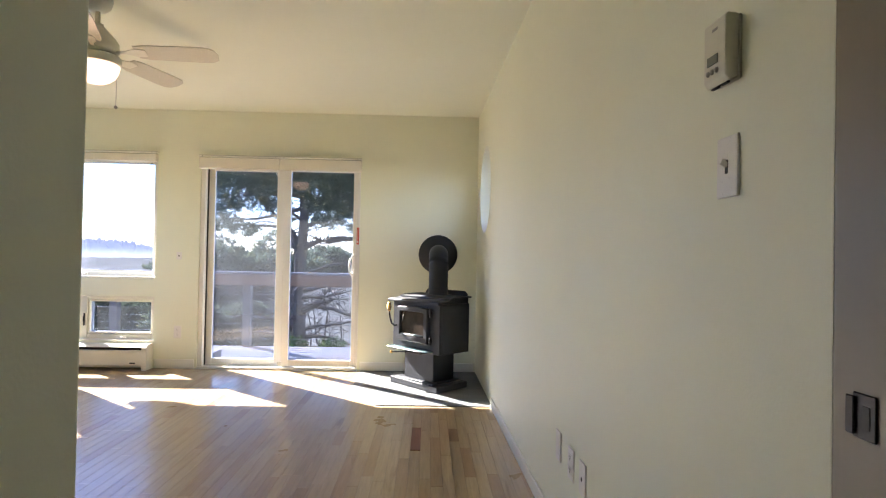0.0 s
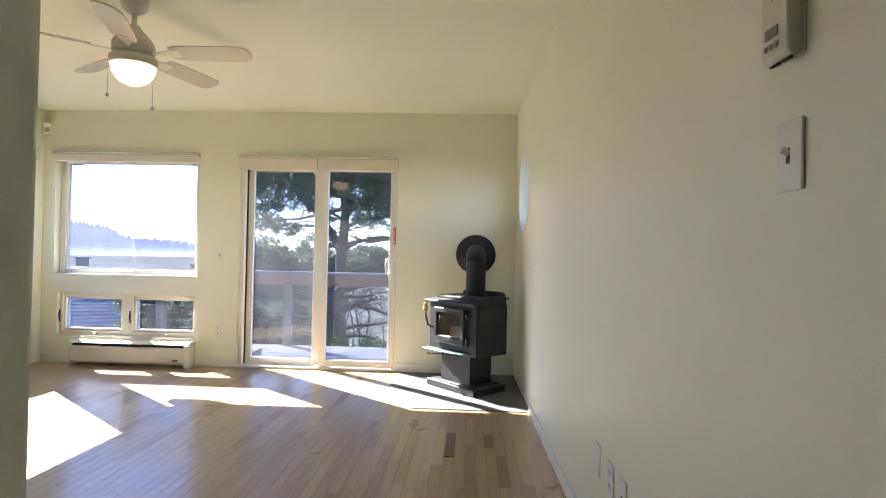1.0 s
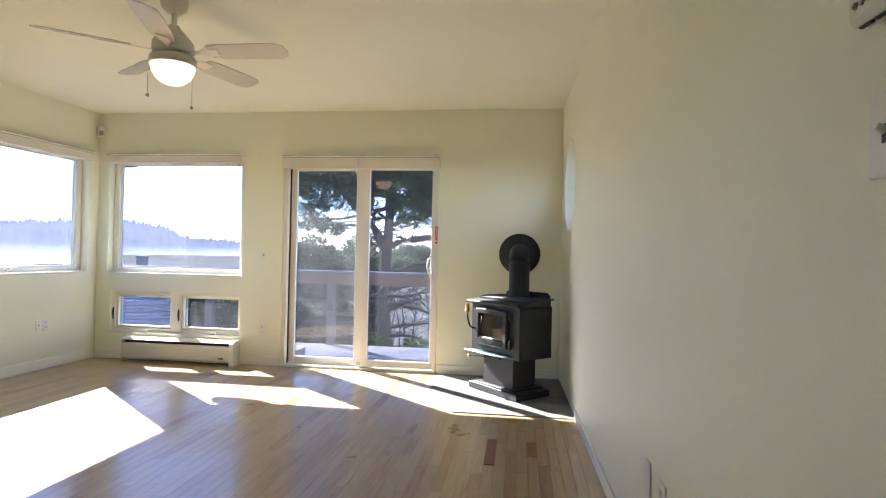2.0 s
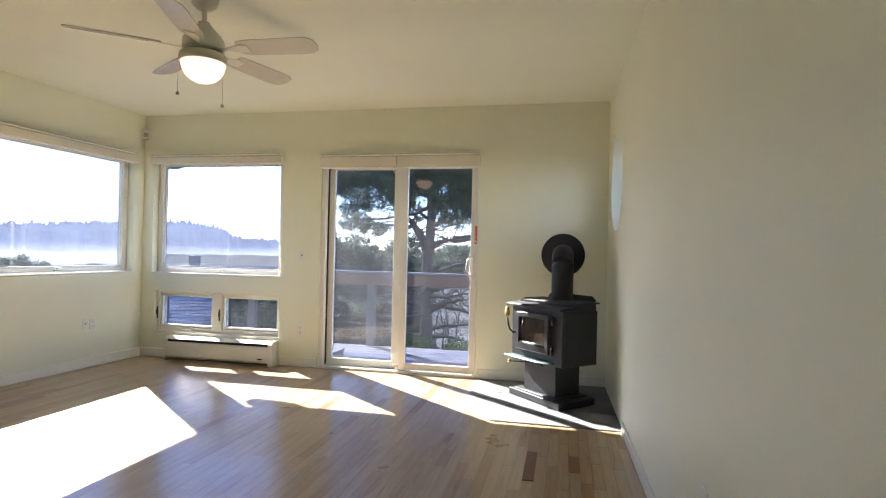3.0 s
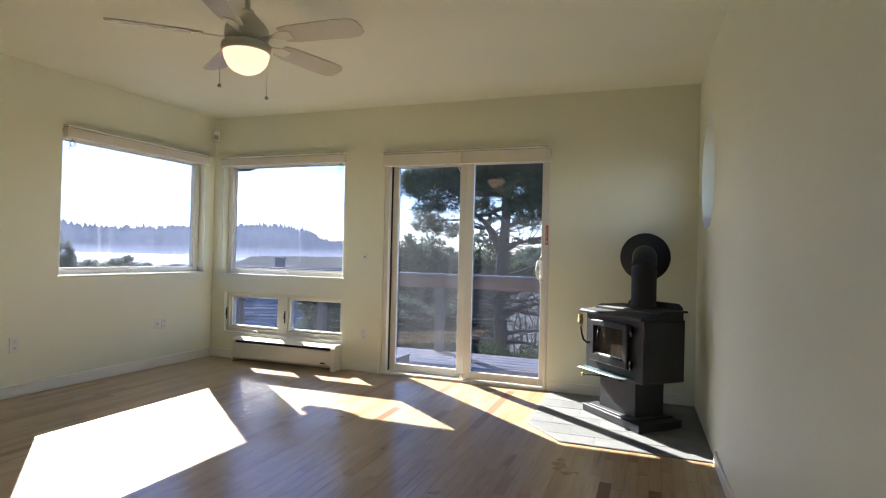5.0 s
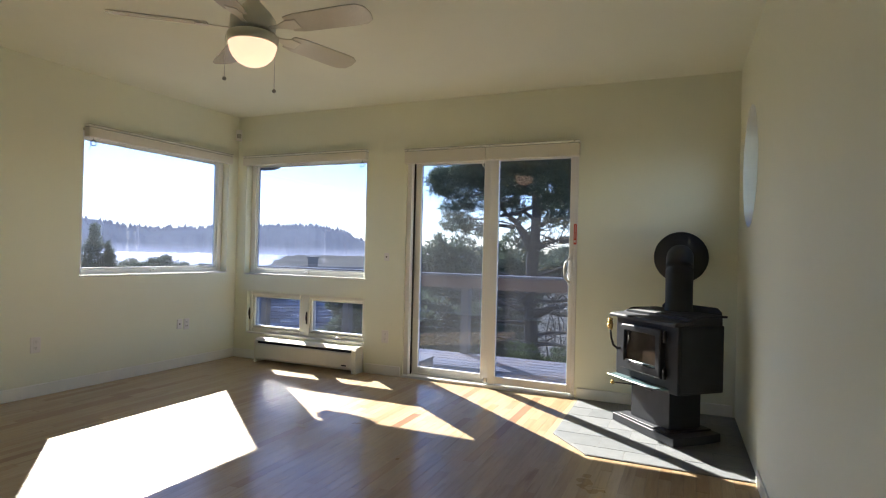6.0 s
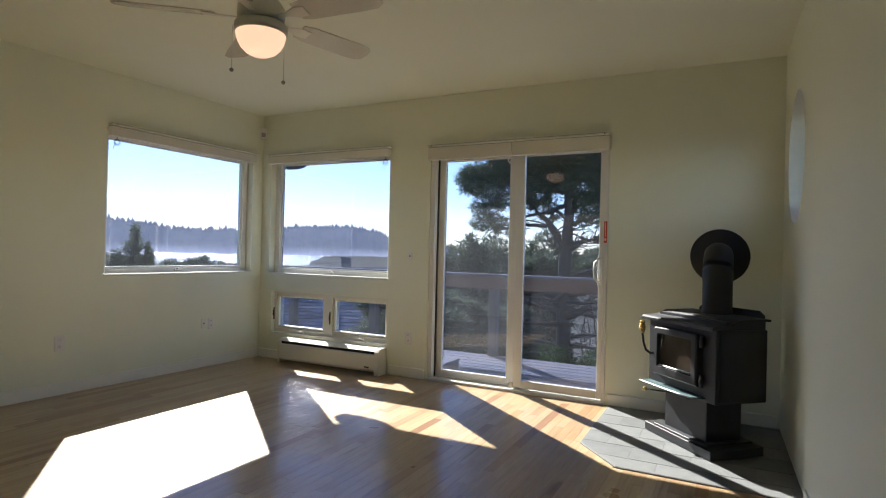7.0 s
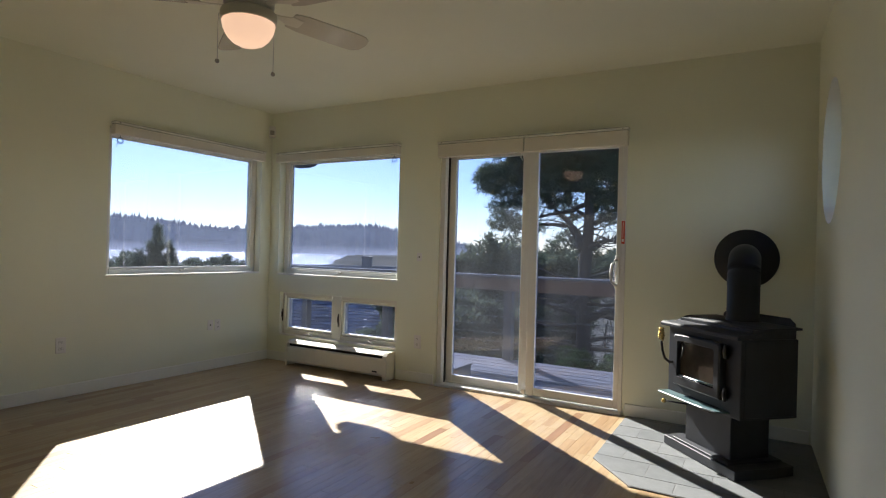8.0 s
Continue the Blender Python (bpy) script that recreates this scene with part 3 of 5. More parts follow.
# ---- roller shade cassettes ----
def cassette(name, axis, u0, u1, z0, z1, face, out, label, split=None, hook=None, at=Matrix.Identity(4)):
    c = thing(name, at, label, "window shade", "roller shades")
    lo, hi = sorted((face - out * 0.058, face - out * 0.001))
    spans = [(u0, u1)] if split is None else [(u0, split - 0.003), (split + 0.003, u1)]
    for a, b in spans:
        bm = bmesh.new()
        if axis == "y":
            box(bm, a, b, lo, hi, z0, z1 - 0.019, 0.006, 2)
            gap = (a + 0.002, b - 0.002, lo + 0.006, hi, z1 - 0.0188, z1 - 0.0152)
        else:
            box(bm, lo, hi, a, b, z0, z1 - 0.019, 0.006, 2)
            gap = (lo, hi - 0.006, a + 0.002, b - 0.002, z1 - 0.0188, z1 - 0.0152)
        part("fascia", bm, M_SHADE, c, "cream fabric-covered fascia")
        # grey strip paints the shade between fascia and head rail
        boxpart("shadow_gap", gap, M_KEY, c, "narrow grey strip standing for shade in the gap")
        bm = bmesh.new()
        if axis == "y":
            box(bm, a - 0.003, b + 0.003 if b == u1 else b, lo - 0.006, hi, z1 - 0.015, z1, 0.003)
        else:
            box(bm, lo, hi + 0.006, a - 0.003, b + 0.003, z1 - 0.015, z1, 0.003)
        top = part("head_rail", bm, M_TRIM, c, "cream head rail")
        # thin grey strip on top paints the shadow line against the wall
        if axis == "y":
            boxpart("rail_shadow", (a, b, lo - 0.004, hi, z1 + 0.0003, z1 + 0.003), M_KEY, top, "thin grey strip for the shadow over the rail")
        else:
            boxpart("rail_shadow", (lo, hi + 0.004, a, b, z1 + 0.0003, z1 + 0.003), M_KEY, top, "thin grey strip for the shadow over the rail")
        for s in (a + 0.035, b - 0.035):
            bm = bmesh.new()
            if axis == "y":
                box(bm, s - 0.004, s + 0.004, lo - 0.0085, lo - 0.0062, z1 - 0.011, z1 - 0.004, 0.001)
            else:
                box(bm, hi + 0.0062, hi + 0.0085, s - 0.004, s + 0.004, z1 - 0.011, z1 - 0.004, 0.001)
            part("screw", bm, M_DARK, top)
    if hook is not None:
        bm = bmesh.new()
        d = (lo + hi) / 2

        def q(u, z):
            return (u, d, z) if axis == "y" else (d, u, z)
        tube(bm, [q(hook, z0 + 0.002), q(hook, z0 - 0.02)], 0.0018, 6)
        loop = [q(hook + 0.021 * math.cos(k * 0.5236), z0 - 0.042 + 0.022 * math.sin(k * 0.5236)) for k in range(13)]
        tube(bm, loop, 0.0055, 6, cap=False)
        tube(bm, [q(hook - 0.018, z0 - 0.05), q(hook - 0.03, z0 - 0.10)], 0.003, 6)
        part("cord_loop", bm, M_CRYSTAL, c, "clear cord loop hanging")
    return c


cassette("roller_shade", "y", -3.848, -2.413, 1.94, 2.03, YF, 1, "cream roller shade cassette, rolled up above the window", hook=-2.462)
cassette("roller_shade", "y", -2.015, -0.497, 1.885, 2.008, YF, 1, "wide two-part cream shade cassette above the sliding door", split=-1.262)
cassette("roller_shade", "x", 3.935, 5.39, 1.94, 2.035, XL, -1, "cream roller shade cassette, rolled up above the side window", hook=3.99, at=WEST)
bm = bmesh.new()
tube(bm, [(-1.292, YF - 0.02, 1.886), (-1.296, YF - 0.024, 1.85), (-1.282, YF - 0.022, 1.825), (-1.274, YF - 0.02, 1.86), (-1.28, YF - 0.02, 1.886)], 0.005, 8)
tagged(obj("cord_hook", bm, M_PLATE), "small white plastic cord hook below the shade", "hook")

# ---- baseboard heater ----
heater = thing("baseboard_heater", pose(-3.0, YF - 0.001, 0), "low white electric baseboard heater under the vents", "heater")
hw = 0.58
bm = bmesh.new()
prism(bm, [(-0.006, 0.03), (-0.115, 0.03), (-0.128, 0.05), (-0.128, 0.175), (-0.115, 0.185), (-0.115, 0.178), (-0.12, 0.17), (-0.12, 0.055), (-0.006, 0.045)], "x", -hw + 0.02, hw - 0.045)
part("front_panel", bm, M_HEATER, heater, "white enamelled front panel")
bm = bmesh.new()
prism(bm, [(-0.001, 0.232), (-0.09, 0.232), (-0.122, 0.214), (-0.122, 0.209), (-0.09, 0.226), (-0.001, 0.226)], "x", -hw + 0.02, hw - 0.045)
part("top_cover", bm, M_HEATER, heater, "white sloped top cover")
boxpart("fin_bank", (-hw + 0.021, hw - 0.046, -0.10, -0.01, 0.05, 0.205), M_DARK, heater, "dark heating fins behind the slot")
boxpart("back_plate", (-hw + 0.02, hw - 0.045, -0.008, 0.0, 0.03, 0.225), M_HEATER, heater)
for a, b in ((-hw, -hw + 0.019), (hw - 0.044, hw)):
    bm = bmesh.new()
    prism(bm, [(0, 0.0), (-0.13, 0.0), (-0.132, 0.205), (-0.095, 0.236), (0, 0.236)], "x", a, b, 0.002)
    part("end_cap", bm, M_HEATER, heater)
boxpart("badge", (hw - 0.15, hw - 0.10, -0.1305, -0.1285, 0.062, 0.074), M_BLACK, heater, "small dark badge")


# ---- wall plates ----
def wall_plate(kind, at, label, w=0.07, h=0.114):
    """A plate whose face looks along its own -y."""
    names = {"outlet": ("electrical_outlet", "outlet"), "blank": ("blank_plate", "wall plate"), "toggle": ("light_switch", "light switch"), "phone": ("phone_jack", "outlet")}
    t = thing(names[kind][0], at, label, names[kind][1], "wall plates")
    bm = bmesh.new()
    box(bm, -w / 2, w / 2, -0.006, 0.0, -h / 2, h / 2, 0.003, 2)
    pl = part("cover_plate", bm, M_PLATE, t)
    if kind == "outlet":
        for s in (-1, 1):
            bm = bmesh.new()
            box(bm, -w * 0.24, w * 0.24, -0.0075, -0.0055, s * h * 0.2 - h * 0.12, s * h * 0.2 + h * 0.12, 0.002)
            sock = part("socket", bm, M_PLATE, t)
            bm = bmesh.new()
            for sx in (-0.09, 0.09):
                box(bm, sx * w - 0.0012, sx * w + 0.0012, -0.0082, -0.0074, s * h * 0.2, s * h * 0.2 + h * 0.07)
            box(bm, -0.002, 0.002, -0.0082, -0.0074, s * h * 0.2 - h * 0.075, s * h * 0.2 - h * 0.035)
            part("slots", bm, M_DARK, sock)
    if kind == "toggle":
        bm = bmesh.new()
        box(bm, -w * 0.07, w * 0.07, -0.0066, -0.0059, -h * 0.11, h * 0.11)
        part("toggle_slot", bm, M_DARK, t)
        bm = bmesh.new()
        box(bm, -w * 0.06, w * 0.06, -0.02, -0.005, -0.004, 0.006, 0.0015, 1, Matrix.Rotation(radians(-28), 4, "X"))
        part("toggle", bm, M_PLATE, t, "white toggle lever, up")
    if kind == "phone":
        bm = bmesh.new()
        box(bm, -0.006, 0.006, -0.0072, -0.0058, -0.006, 0.006)
        part("jack", bm, M_DARK, t)
    for s in ((0,) if kind == "outlet" else (-0.27, 0.27)):
        bm = bmesh.new()
        lathe(bm, [(0, -0.0072), (0.0022, -0.007), (0.0026, -0.0058), (0, -0.0058)], 10, Matrix.Translation((0, 0, s * h)) @ Matrix.Translation((0, 0, 0)) @ Matrix.Rotation(radians(-90), 4, "X") @ Matrix.Scale(-1, 4, (0, 0, 1)))
        part("plate_screw", bm, M_STEEL, pl)
    return t


wall_plate("outlet", pose(-2.196, YF - 0.0005, 0.343), "white duplex outlet on the far wall near the floor")
wall_plate("phone", pose(-2.198, YF - 0.0005, 1.06), "small pale blank plate with a dark hole", 0.05, 0.07)
wall_plate("outlet", WEST @ pose(XL + 0.0005, 3.624, 0.373, 0, 0, 90), "white duplex outlet on the side wall")
wall_plate("outlet", WEST @ pose(XL + 0.0005, 4.93, 0.392, 0, 0, 90), "white duplex outlet beside a cable jack", 0.06, 0.1)
wall_plate("phone", WEST @ pose(XL + 0.0005, 4.853, 0.397, 0, 0, 90), "small white cable jack plate", 0.055, 0.09)
EW = pose(XR - 0.0005, 0, 0, 0, 0, -90)
wall_plate("toggle", EAST @ Matrix.Translation((0, 1.135, 1.273)) @ EW, "white toggle light switch by the doorway", 0.07, 0.114)
wall_plate("blank", EAST @ Matrix.Translation((0, 2.325, 0.368)) @ EW, "white blank wall plate, low on the wall", 0.07, 0.114)
wall_plate("outlet", EAST @ Matrix.Translation((0, 2.147, 0.36)) @ EW, "white duplex outlet, low on the wall", 0.07, 0.114)
wall_plate("phone", EAST @ Matrix.Translation((0, 2.005, 0.36)) @ EW, "white phone jack plate, low on the wall", 0.07, 0.114)

# thermostat
th = thing("thermostat", EAST @ Matrix.Translation((0, 1.138, 1.484)) @ EW, "ivory plastic wall thermostat with small grey display", "thermostat")
boxpart("base_plate", (-0.039, 0.04, -0.006, 0.0, -0.057, 0.06), M_THERM, th, bev=0.002)
bm = bmesh.new()
prism(bm, [(-0.006, -0.052), (-0.022, -0.060), (-0.030, -0.050), (-0.031, 0.058), (-0.026, 0.063), (-0.006, 0.061)], "x", -0.037, 0.038, 0.002)
part("housing", bm, M_THERM, th, "ivory plastic housing")
boxpart("display", (-0.022, 0.014, -0.0325, -0.0308, -0.021, -0.004), M_LCD, th, "grey display")
for k in range(3):
    bm = bmesh.new()
    lathe(bm, [(0, 0.004), (0.0045, 0.003), (0.0055, 0.0), (0, 0.0)], 14, Matrix.Translation((-0.02 + k * 0.015, -0.0304, -0.034)) @ Matrix.Rotation(radians(90), 4, "X"))
    part("button", bm, M_KEY, th, "round grey button")
boxpart("mark", (-0.006, 0.012, -0.0318, -0.0308, 0.040, 0.045), M_KEY, th)
for k in range(2):
    boxpart("vent_slot", (-0.03 + k * 0.032, -0.006 + k * 0.032, -0.02, -0.014, -0.0615, -0.0575), M_DARK, th)

# alarm sensor in the corner
sen = thing("alarm_sensor", pose(-3.92, 5.475, 2.245, 0, 0, 45), "small white wall sensor in the room's corner", "sensor")
boxpart("housing", (-0.03, 0.03, -0.035, 0.03, -0.05, 0.055), M_PLATE, sen, bev=0.006, seg=2)
boxpart("lens", (-0.02, 0.02, -0.038, -0.034, -0.032, 0.012), M_KEY, sen, "grey lens window", bev=0.002)
boxpart("mount", (-0.012, 0.012, 0.012, 0.046, 0.03, 0.05), M_PLATE, sen)

# ---- ceiling fan ----
FAN = (-1.625, 3.14)
fan = thing("ceiling_fan", pose(FAN[0], FAN[1], ZC), "white five-blade ceiling fan with a lit frosted bowl", "ceiling fan")
bm = bmesh.new()
lathe(bm, [(0, -0.0005), (0.07, -0.0005), (0.072, -0.02), (0.062, -0.055), (0.04, -0.075), (0.022, -0.08), (0, -0.08)])
part("canopy", bm, M_FAN, fan)
bm = bmesh.new()
lathe(bm, [(0.013, -0.07), (0.013, -0.14), (0.03, -0.145), (0.03, -0.17), (0.013, -0.175), (0, -0.175)], 20)
part("downrod", bm, M_FAN, fan)
bm = bmesh.new()
lathe(bm, [(0, -0.155), (0.03, -0.155), (0.05, -0.175), (0.085, -0.212), (0.104, -0.24), (0.106, -0.285), (0.095, -0.297), (0, -0.30)])
part("motor_housing", bm, M_FAN, fan)
bm = bmesh.new()
lathe(bm, [(0, -0.301), (0.055, -0.301), (0.06, -0.31), (0.112, -0.314), (0.118, -0.321), (0.118, -0.357), (0.110, -0.36), (0, -0.36)])
part("light_ring", bm, M_FAN, fan, "white metal ring of the lamp")
bm = bmesh.new()
lathe(bm, [(0.111, -0.3605), (0.110, -0.372), (0.104, -0.395), (0.09, -0.422), (0.068, -0.444), (0.04, -0.458), (0.015, -0.463), (0, -0.4635)])
part("glass_bowl", bm, M_BOWL, fan, "glowing warm frosted glass bowl")
for k in range(5):
    a = Matrix.Rotation(radians(3 + 72 * k), 4, "Z")
    bm = bmesh.new()
    prof = [(0.20, -0.052), (0.26, -0.064), (0.52, -0.070), (0.585, -0.066), (0.618, -0.045), (0.628, 0.0), (0.618, 0.045), (0.585, 0.066), (0.52, 0.070), (0.26, 0.064), (0.20, 0.052)]
    prism(bm, prof, "z", -0.003, 0.003, 0.0012)
    bmesh.ops.transform(bm, matrix=Matrix.Translation((0, 0, -0.285)) @ Matrix.Rotation(radians(-14), 4, "X"), verts=list(bm.verts))
    bl = part("blade", bm, M_BLADE, fan, at=a)
    bm = bmesh.new()
    prism(bm, [(0.085, -0.012), (0.15, -0.014), (0.20, -0.034), (0.255, -0.03), (0.255, 0.03), (0.20, 0.034), (0.15, 0.014), (0.085, 0.012)], "z", -0.0075, -0.0035, 0.001)
    bmesh.ops.transform(bm, matrix=Matrix.Translation((0, 0, -0.285)) @ Matrix.Rotation(radians(-14), 4, "X"), verts=list(bm.verts))
    part("blade_iron", bm, M_FAN, bl)
for x, y, z in ((-0.075, -0.094, -0.541), (0.055, 0.09, -0.562)):
    bm = bmesh.new()
    tube(bm, [(x, y, -0.335), (x * 1.02, y * 1.02, -0.355), (x * 1.02, y * 1.02, z)], 0.0016, 6)
    ch = part("pull_chain", bm, M_STEEL, fan, "thin metal pull chain")
    bm = bmesh.new()
    bmesh.ops.create_uvsphere(bm, u_segments=14, v_segments=10, radius=0.0095, matrix=Matrix.Translation((x * 1.02, y * 1.02, z)))
    part("chain_bob", bm, M_KEY, ch, "grey round chain bob")

# ---- wood stove ----
SA = radians(-47)
stove = thing("wood_stove", Matrix.Translation((0.18, 4.955, 0.012)) @ Matrix.Rotation(SA, 4, "Z"), "charcoal steel wood stove on a pedestal, with glass door", "stove")
bm = bmesh.new()
prism(bm, [(-0.29, -0.19), (0.295, -0.20), (0.30, 0.02), (0.285, 0.165), (-0.285, 0.165), (-0.30, 0.02)], "z", 0.0, 0.05, 0.003)
part("base_plate", bm, M_STOVE, stove)
boxpart("base_step", (-0.225, 0.225, -0.18, 0.15, 0.0505, 0.062), M_STOVE, stove, bev=0.003)
boxpart("pedestal", (-0.172, 0.185, -0.135, 0.105, 0.0622, 0.297), M_STOVE, stove, bev=0.004)
boxpart("firebox", (-0.285, 0.292, -0.175, 0.17, 0.297, 0.70), M_STOVE, stove, "charcoal steel firebox", bev=0.006, seg=2)
for s in (-0.288, 0.284):                                     # side panels with a rolled front edge
    bm = bmesh.new()
    box(bm, s, s + 0.012, -0.155, 0.155, 0.307, 0.69, 0.004)
    part("side_panel", bm, M_STOVE, stove)
bm = bmesh.new()                                                # stepped top plate
prism(bm, [(-0.215, 0.700), (-0.215, 0.716), (-0.20, 0.724), (-0.105, 0.729), (-0.075, 0.738), (-0.05, 0.752), (-0.02, 0.758), (0.175, 0.760), (0.175, 0.748),
           (-0.015, 0.746), (-0.045, 0.738), (-0.07, 0.722), (-0.10, 0.712), (-0.19, 0.7005)], "x", -0.315, 0.31, 0.002)
top = part("top_plate", bm, M_STOVE, stove, "charcoal stepped top plate")
bm = bmesh.new()
box(bm, -0.285, 0.28, -0.10, 0.165, 0.7005, 0.7455)
part("top_core", bm, M_STOVE, stove)
bm = bmesh.new()                                                # rear heat shield, corners cut
prism(bm, [(-0.26, 0.34), (0.255, 0.34), (0.255, 0.775), (0.22, 0.80), (-0.225, 0.80), (-0.26, 0.775)], "y", 0.178, 0.187, 0.001)
part("rear_shield", bm, M_STOVE, stove)
# door
dz0, dz1 = 0.375, 0.668
arch = [(-0.20, dz0), (0.185, dz0), (0.185, dz1 - 0.016), (0.174, dz1 - 0.004), (0.12, dz1), (-0.135, dz1), (-0.189, dz1 - 0.004), (-0.20, dz1 - 0.016)]
bm = bmesh.new()
hole = [(-0.155, dz0 + 0.055), (0.135, dz0 + 0.055), (0.135, dz1 - 0.054), (0.127, dz1 - 0.045), (0.09, dz1 - 0.042), (-0.11, dz1 - 0.042), (-0.147, dz1 - 0.045), (-0.155, dz1 - 0.054)]
rings = []
for y, ring in ((-0.1755, arch), (-0.205, [(x * 0.985 - 0.0001, z) for x, z in arch]), (-0.212, [(x * 0.94 - 0.0005, (z - 0.52) * 0.94 + 0.52) for x, z in arch]), (-0.212, [(x * 1.04 + 0.0004, (z - 0.52) * 1.05 + 0.52) for x, z in hole]), (-0.196, hole), (-0.1755, hole)):
    rings.append([bm.verts.new((x, y, z)) for x, z in ring])
for a, b in zip(rings, rings[1:]):
    for i in range(8):
        bm.faces.new((a[i], a[(i + 1) % 8], b[(i + 1) % 8], b[i]))
sdoor = part("stove_door", bm, M_STOVE, stove, "arched charcoal door frame")
bm = bmesh.new()
prism(bm, [(x * 1.01, z) for x, z in hole], "y", -0.190, -0.184)
part("door_glass", bm, M_FIREGLASS, sdoor, "sooty dark glass")
bm = bmesh.new()
box(bm, -0.15, 0.13, -0.208, -0.1905, dz0 + 0.0555, dz0 + 0.063, 0.002)
part("glass_retainer", bm, M_SHELF, sdoor, "bright metal strip")
for z in (0.405, 0.625):
    bm = bmesh.new()
    tube(bm, [(0.205, -0.195, z - 0.03), (0.205, -0.195, z + 0.03)], [0.011, 0.011], 12)
    lathe(bm, [(0, 0.012), (0.008, 0.009), (0.011, 0.0), (0, 0.0)], 12, Matrix.Translation((0.205, -0.195, z + 0.03)))
    box(bm, 0.185, 0.205, -0.2, -0.176, z - 0.014, z + 0.014, 0.002)
    part("hinge", bm, M_BLACK, sdoor, "black door hinge")
bm = bmesh.new()                                                # long curved handle
tube(bm, [(-0.195, -0.2, 0.50), (-0.205, -0.225, 0.495), (-0.222, -0.245, 0.515), (-0.236, -0.252, 0.56), (-0.243, -0.256, 0.615)], [0.009, 0.008, 0.0075, 0.007, 0.007], 10)
hd = part("door_handle", bm, M_BLACK, sdoor, "curved black handle rod")
bm = bmesh.new()
coil = [(-0.245 + (0.011 + 0.006 * math.sin(k * 0.05)) * math.cos(k * 0.7), -0.257 + (0.011 + 0.006 * math.sin(k * 0.05)) * math.sin(k * 0.7), 0.618 + 0.001 * k) for k in range(64)]
tube(bm, coil, 0.0042, 6)
lathe(bm, [(0, 0.010), (0.013, 0.007), (0.018, 0.0), (0.013, -0.007), (0, -0.007)], 16, Matrix.Translation((-0.245, -0.257, 0.685)))
part("spring_grip", bm, M_BRASS, hd, "coiled brass grip")
bm = bmesh.new()
tube(bm, [(-0.12, -0.197, 0.62), (-0.13, -0.2, 0.55), (-0.155, -0.203, 0.50)], 0.005, 8)
part("glass_clip", bm, M_BLACK, sdoor)
bm = bmesh.new()                                                # ash shelf
prism(bm, [(-0.27, -0.176), (0.225, -0.176), (0.19, -0.24), (0.11, -0.256), (-0.27, -0.256)], "z", 0.312, 0.321, 0.002)
part("ash_shelf", bm, M_SHELF, stove, "thin blue-grey ash shelf")
bm = bmesh.new()
tube(bm, [(-0.02, -0.146, 0.285), (-0.12, -0.22, 0.282), (-0.20, -0.255, 0.276)], 0.005, 8)
box(bm, -0.02, 0.06, -0.165, -0.146, 0.27, 0.30, 0.003)
lev = part("air_lever", bm, M_BLACK, stove, "black air control lever")
bm = bmesh.new()
bmesh.ops.create_uvsphere(bm, u_segments=14, v_segments=10, radius=0.014, matrix=Matrix.Translation((-0.205, -0.257, 0.275)))
part("lever_knob", bm, M_BRASS, lev, "brass knob")

# flue: up from the stove and back into the wall
flue = thing("flue_pipe", pose(0.242, 5.05, 0.772), "black steel stove pipe bending into the wall", "stove pipe")
R, zb, zt = 0.0835, -0.002, 0.222
bm = bmesh.new()
lathe(bm, [(R + 0.004, zb), (R + 0.004, zb + 0.02), (R, zb + 0.022), (R, zt)], 40)
part("pipe", bm, M_FLUE, flue)
bm = bmesh.new()
RB = 0.135
pts = [(0, RB - RB * math.cos(t), zt - 0.01 + RB * math.sin(t)) for t in [i * math.pi / 2 / 12 for i in range(13)]]
pts = [(0, 0, zt - 0.03)] + pts + [(0, 0.46, zt - 0.01 + RB)]
tube(bm, pts, [R + 0.0012] * len(pts), 40, cap=False)
part("elbow", bm, M_FLUE, flue, "black pipe elbow")
bm = bmesh.new()
lathe(bm, [(0, 0.0), (0.182, 0.0), (0.185, 0.004), (0.178, 0.012), (0.1, 0.02), (R + 0.006, 0.03), (0, 0.03)], 64, Matrix.Translation((0, YF - 0.0008 - 5.05, zt - 0.01 + RB)) @ Matrix.Rotation(radians(90), 4, "X"))
part("wall_flange", bm, M_FLUE, flue, "round black wall flange")

# ---- outside: deck and rail ----
DZ = -0.06
RAILY = 7.22
bm = bmesh.new()
box(bm, -6.2, 2.6, YF + WT + 0.002, RAILY + 0.05, DZ - 0.35, DZ - 0.05)
deck = tagged(obj("deck", bm, M_POST), "weathered grey timber deck outside the glass door", "deck", kind="structure")

railing = thing("deck_railing", Matrix.Identity(4), "brown wooden deck railing with thin steel cables", "railing")
bm = bmesh.new()
box(bm, -6.2, 2.6, RAILY - 0.09, RAILY + 0.06, 0.835, 0.868, 0.006)
part("cap_rail", bm, M_DECK, railing, "pale weathered cap board")
bm = bmesh.new()
box(bm, -6.2, 2.6, RAILY - 0.06, RAILY - 0.02, 0.70, 0.834, 0.004)
part("sub_rail", bm, M_RAIL, railing, "brown timber rail board")
for x in (-5.05, -3.72, -2.09, -0.30, 1.4):
    bm = bmesh.new()
    box(bm, x - 0.048, x + 0.048, RAILY - 0.0195, RAILY + 0.075, DZ, 0.834, 0.005)
    part("post", bm, M_POST, railing, "grey-brown square post")
for k in range(7):
    bm = bmesh.new()
    z = 0.035 + k * 0.092
    tube(bm, [(-6.1 + 0.87 * i, RAILY + 0.028, z - 0.004 * math.sin(math.pi * ((i % 2) / 2 + 0.25))) for i in range(11)], 0.0022, 6)
    part("cable", bm, M_CABLE, railing, "thin steel cable")
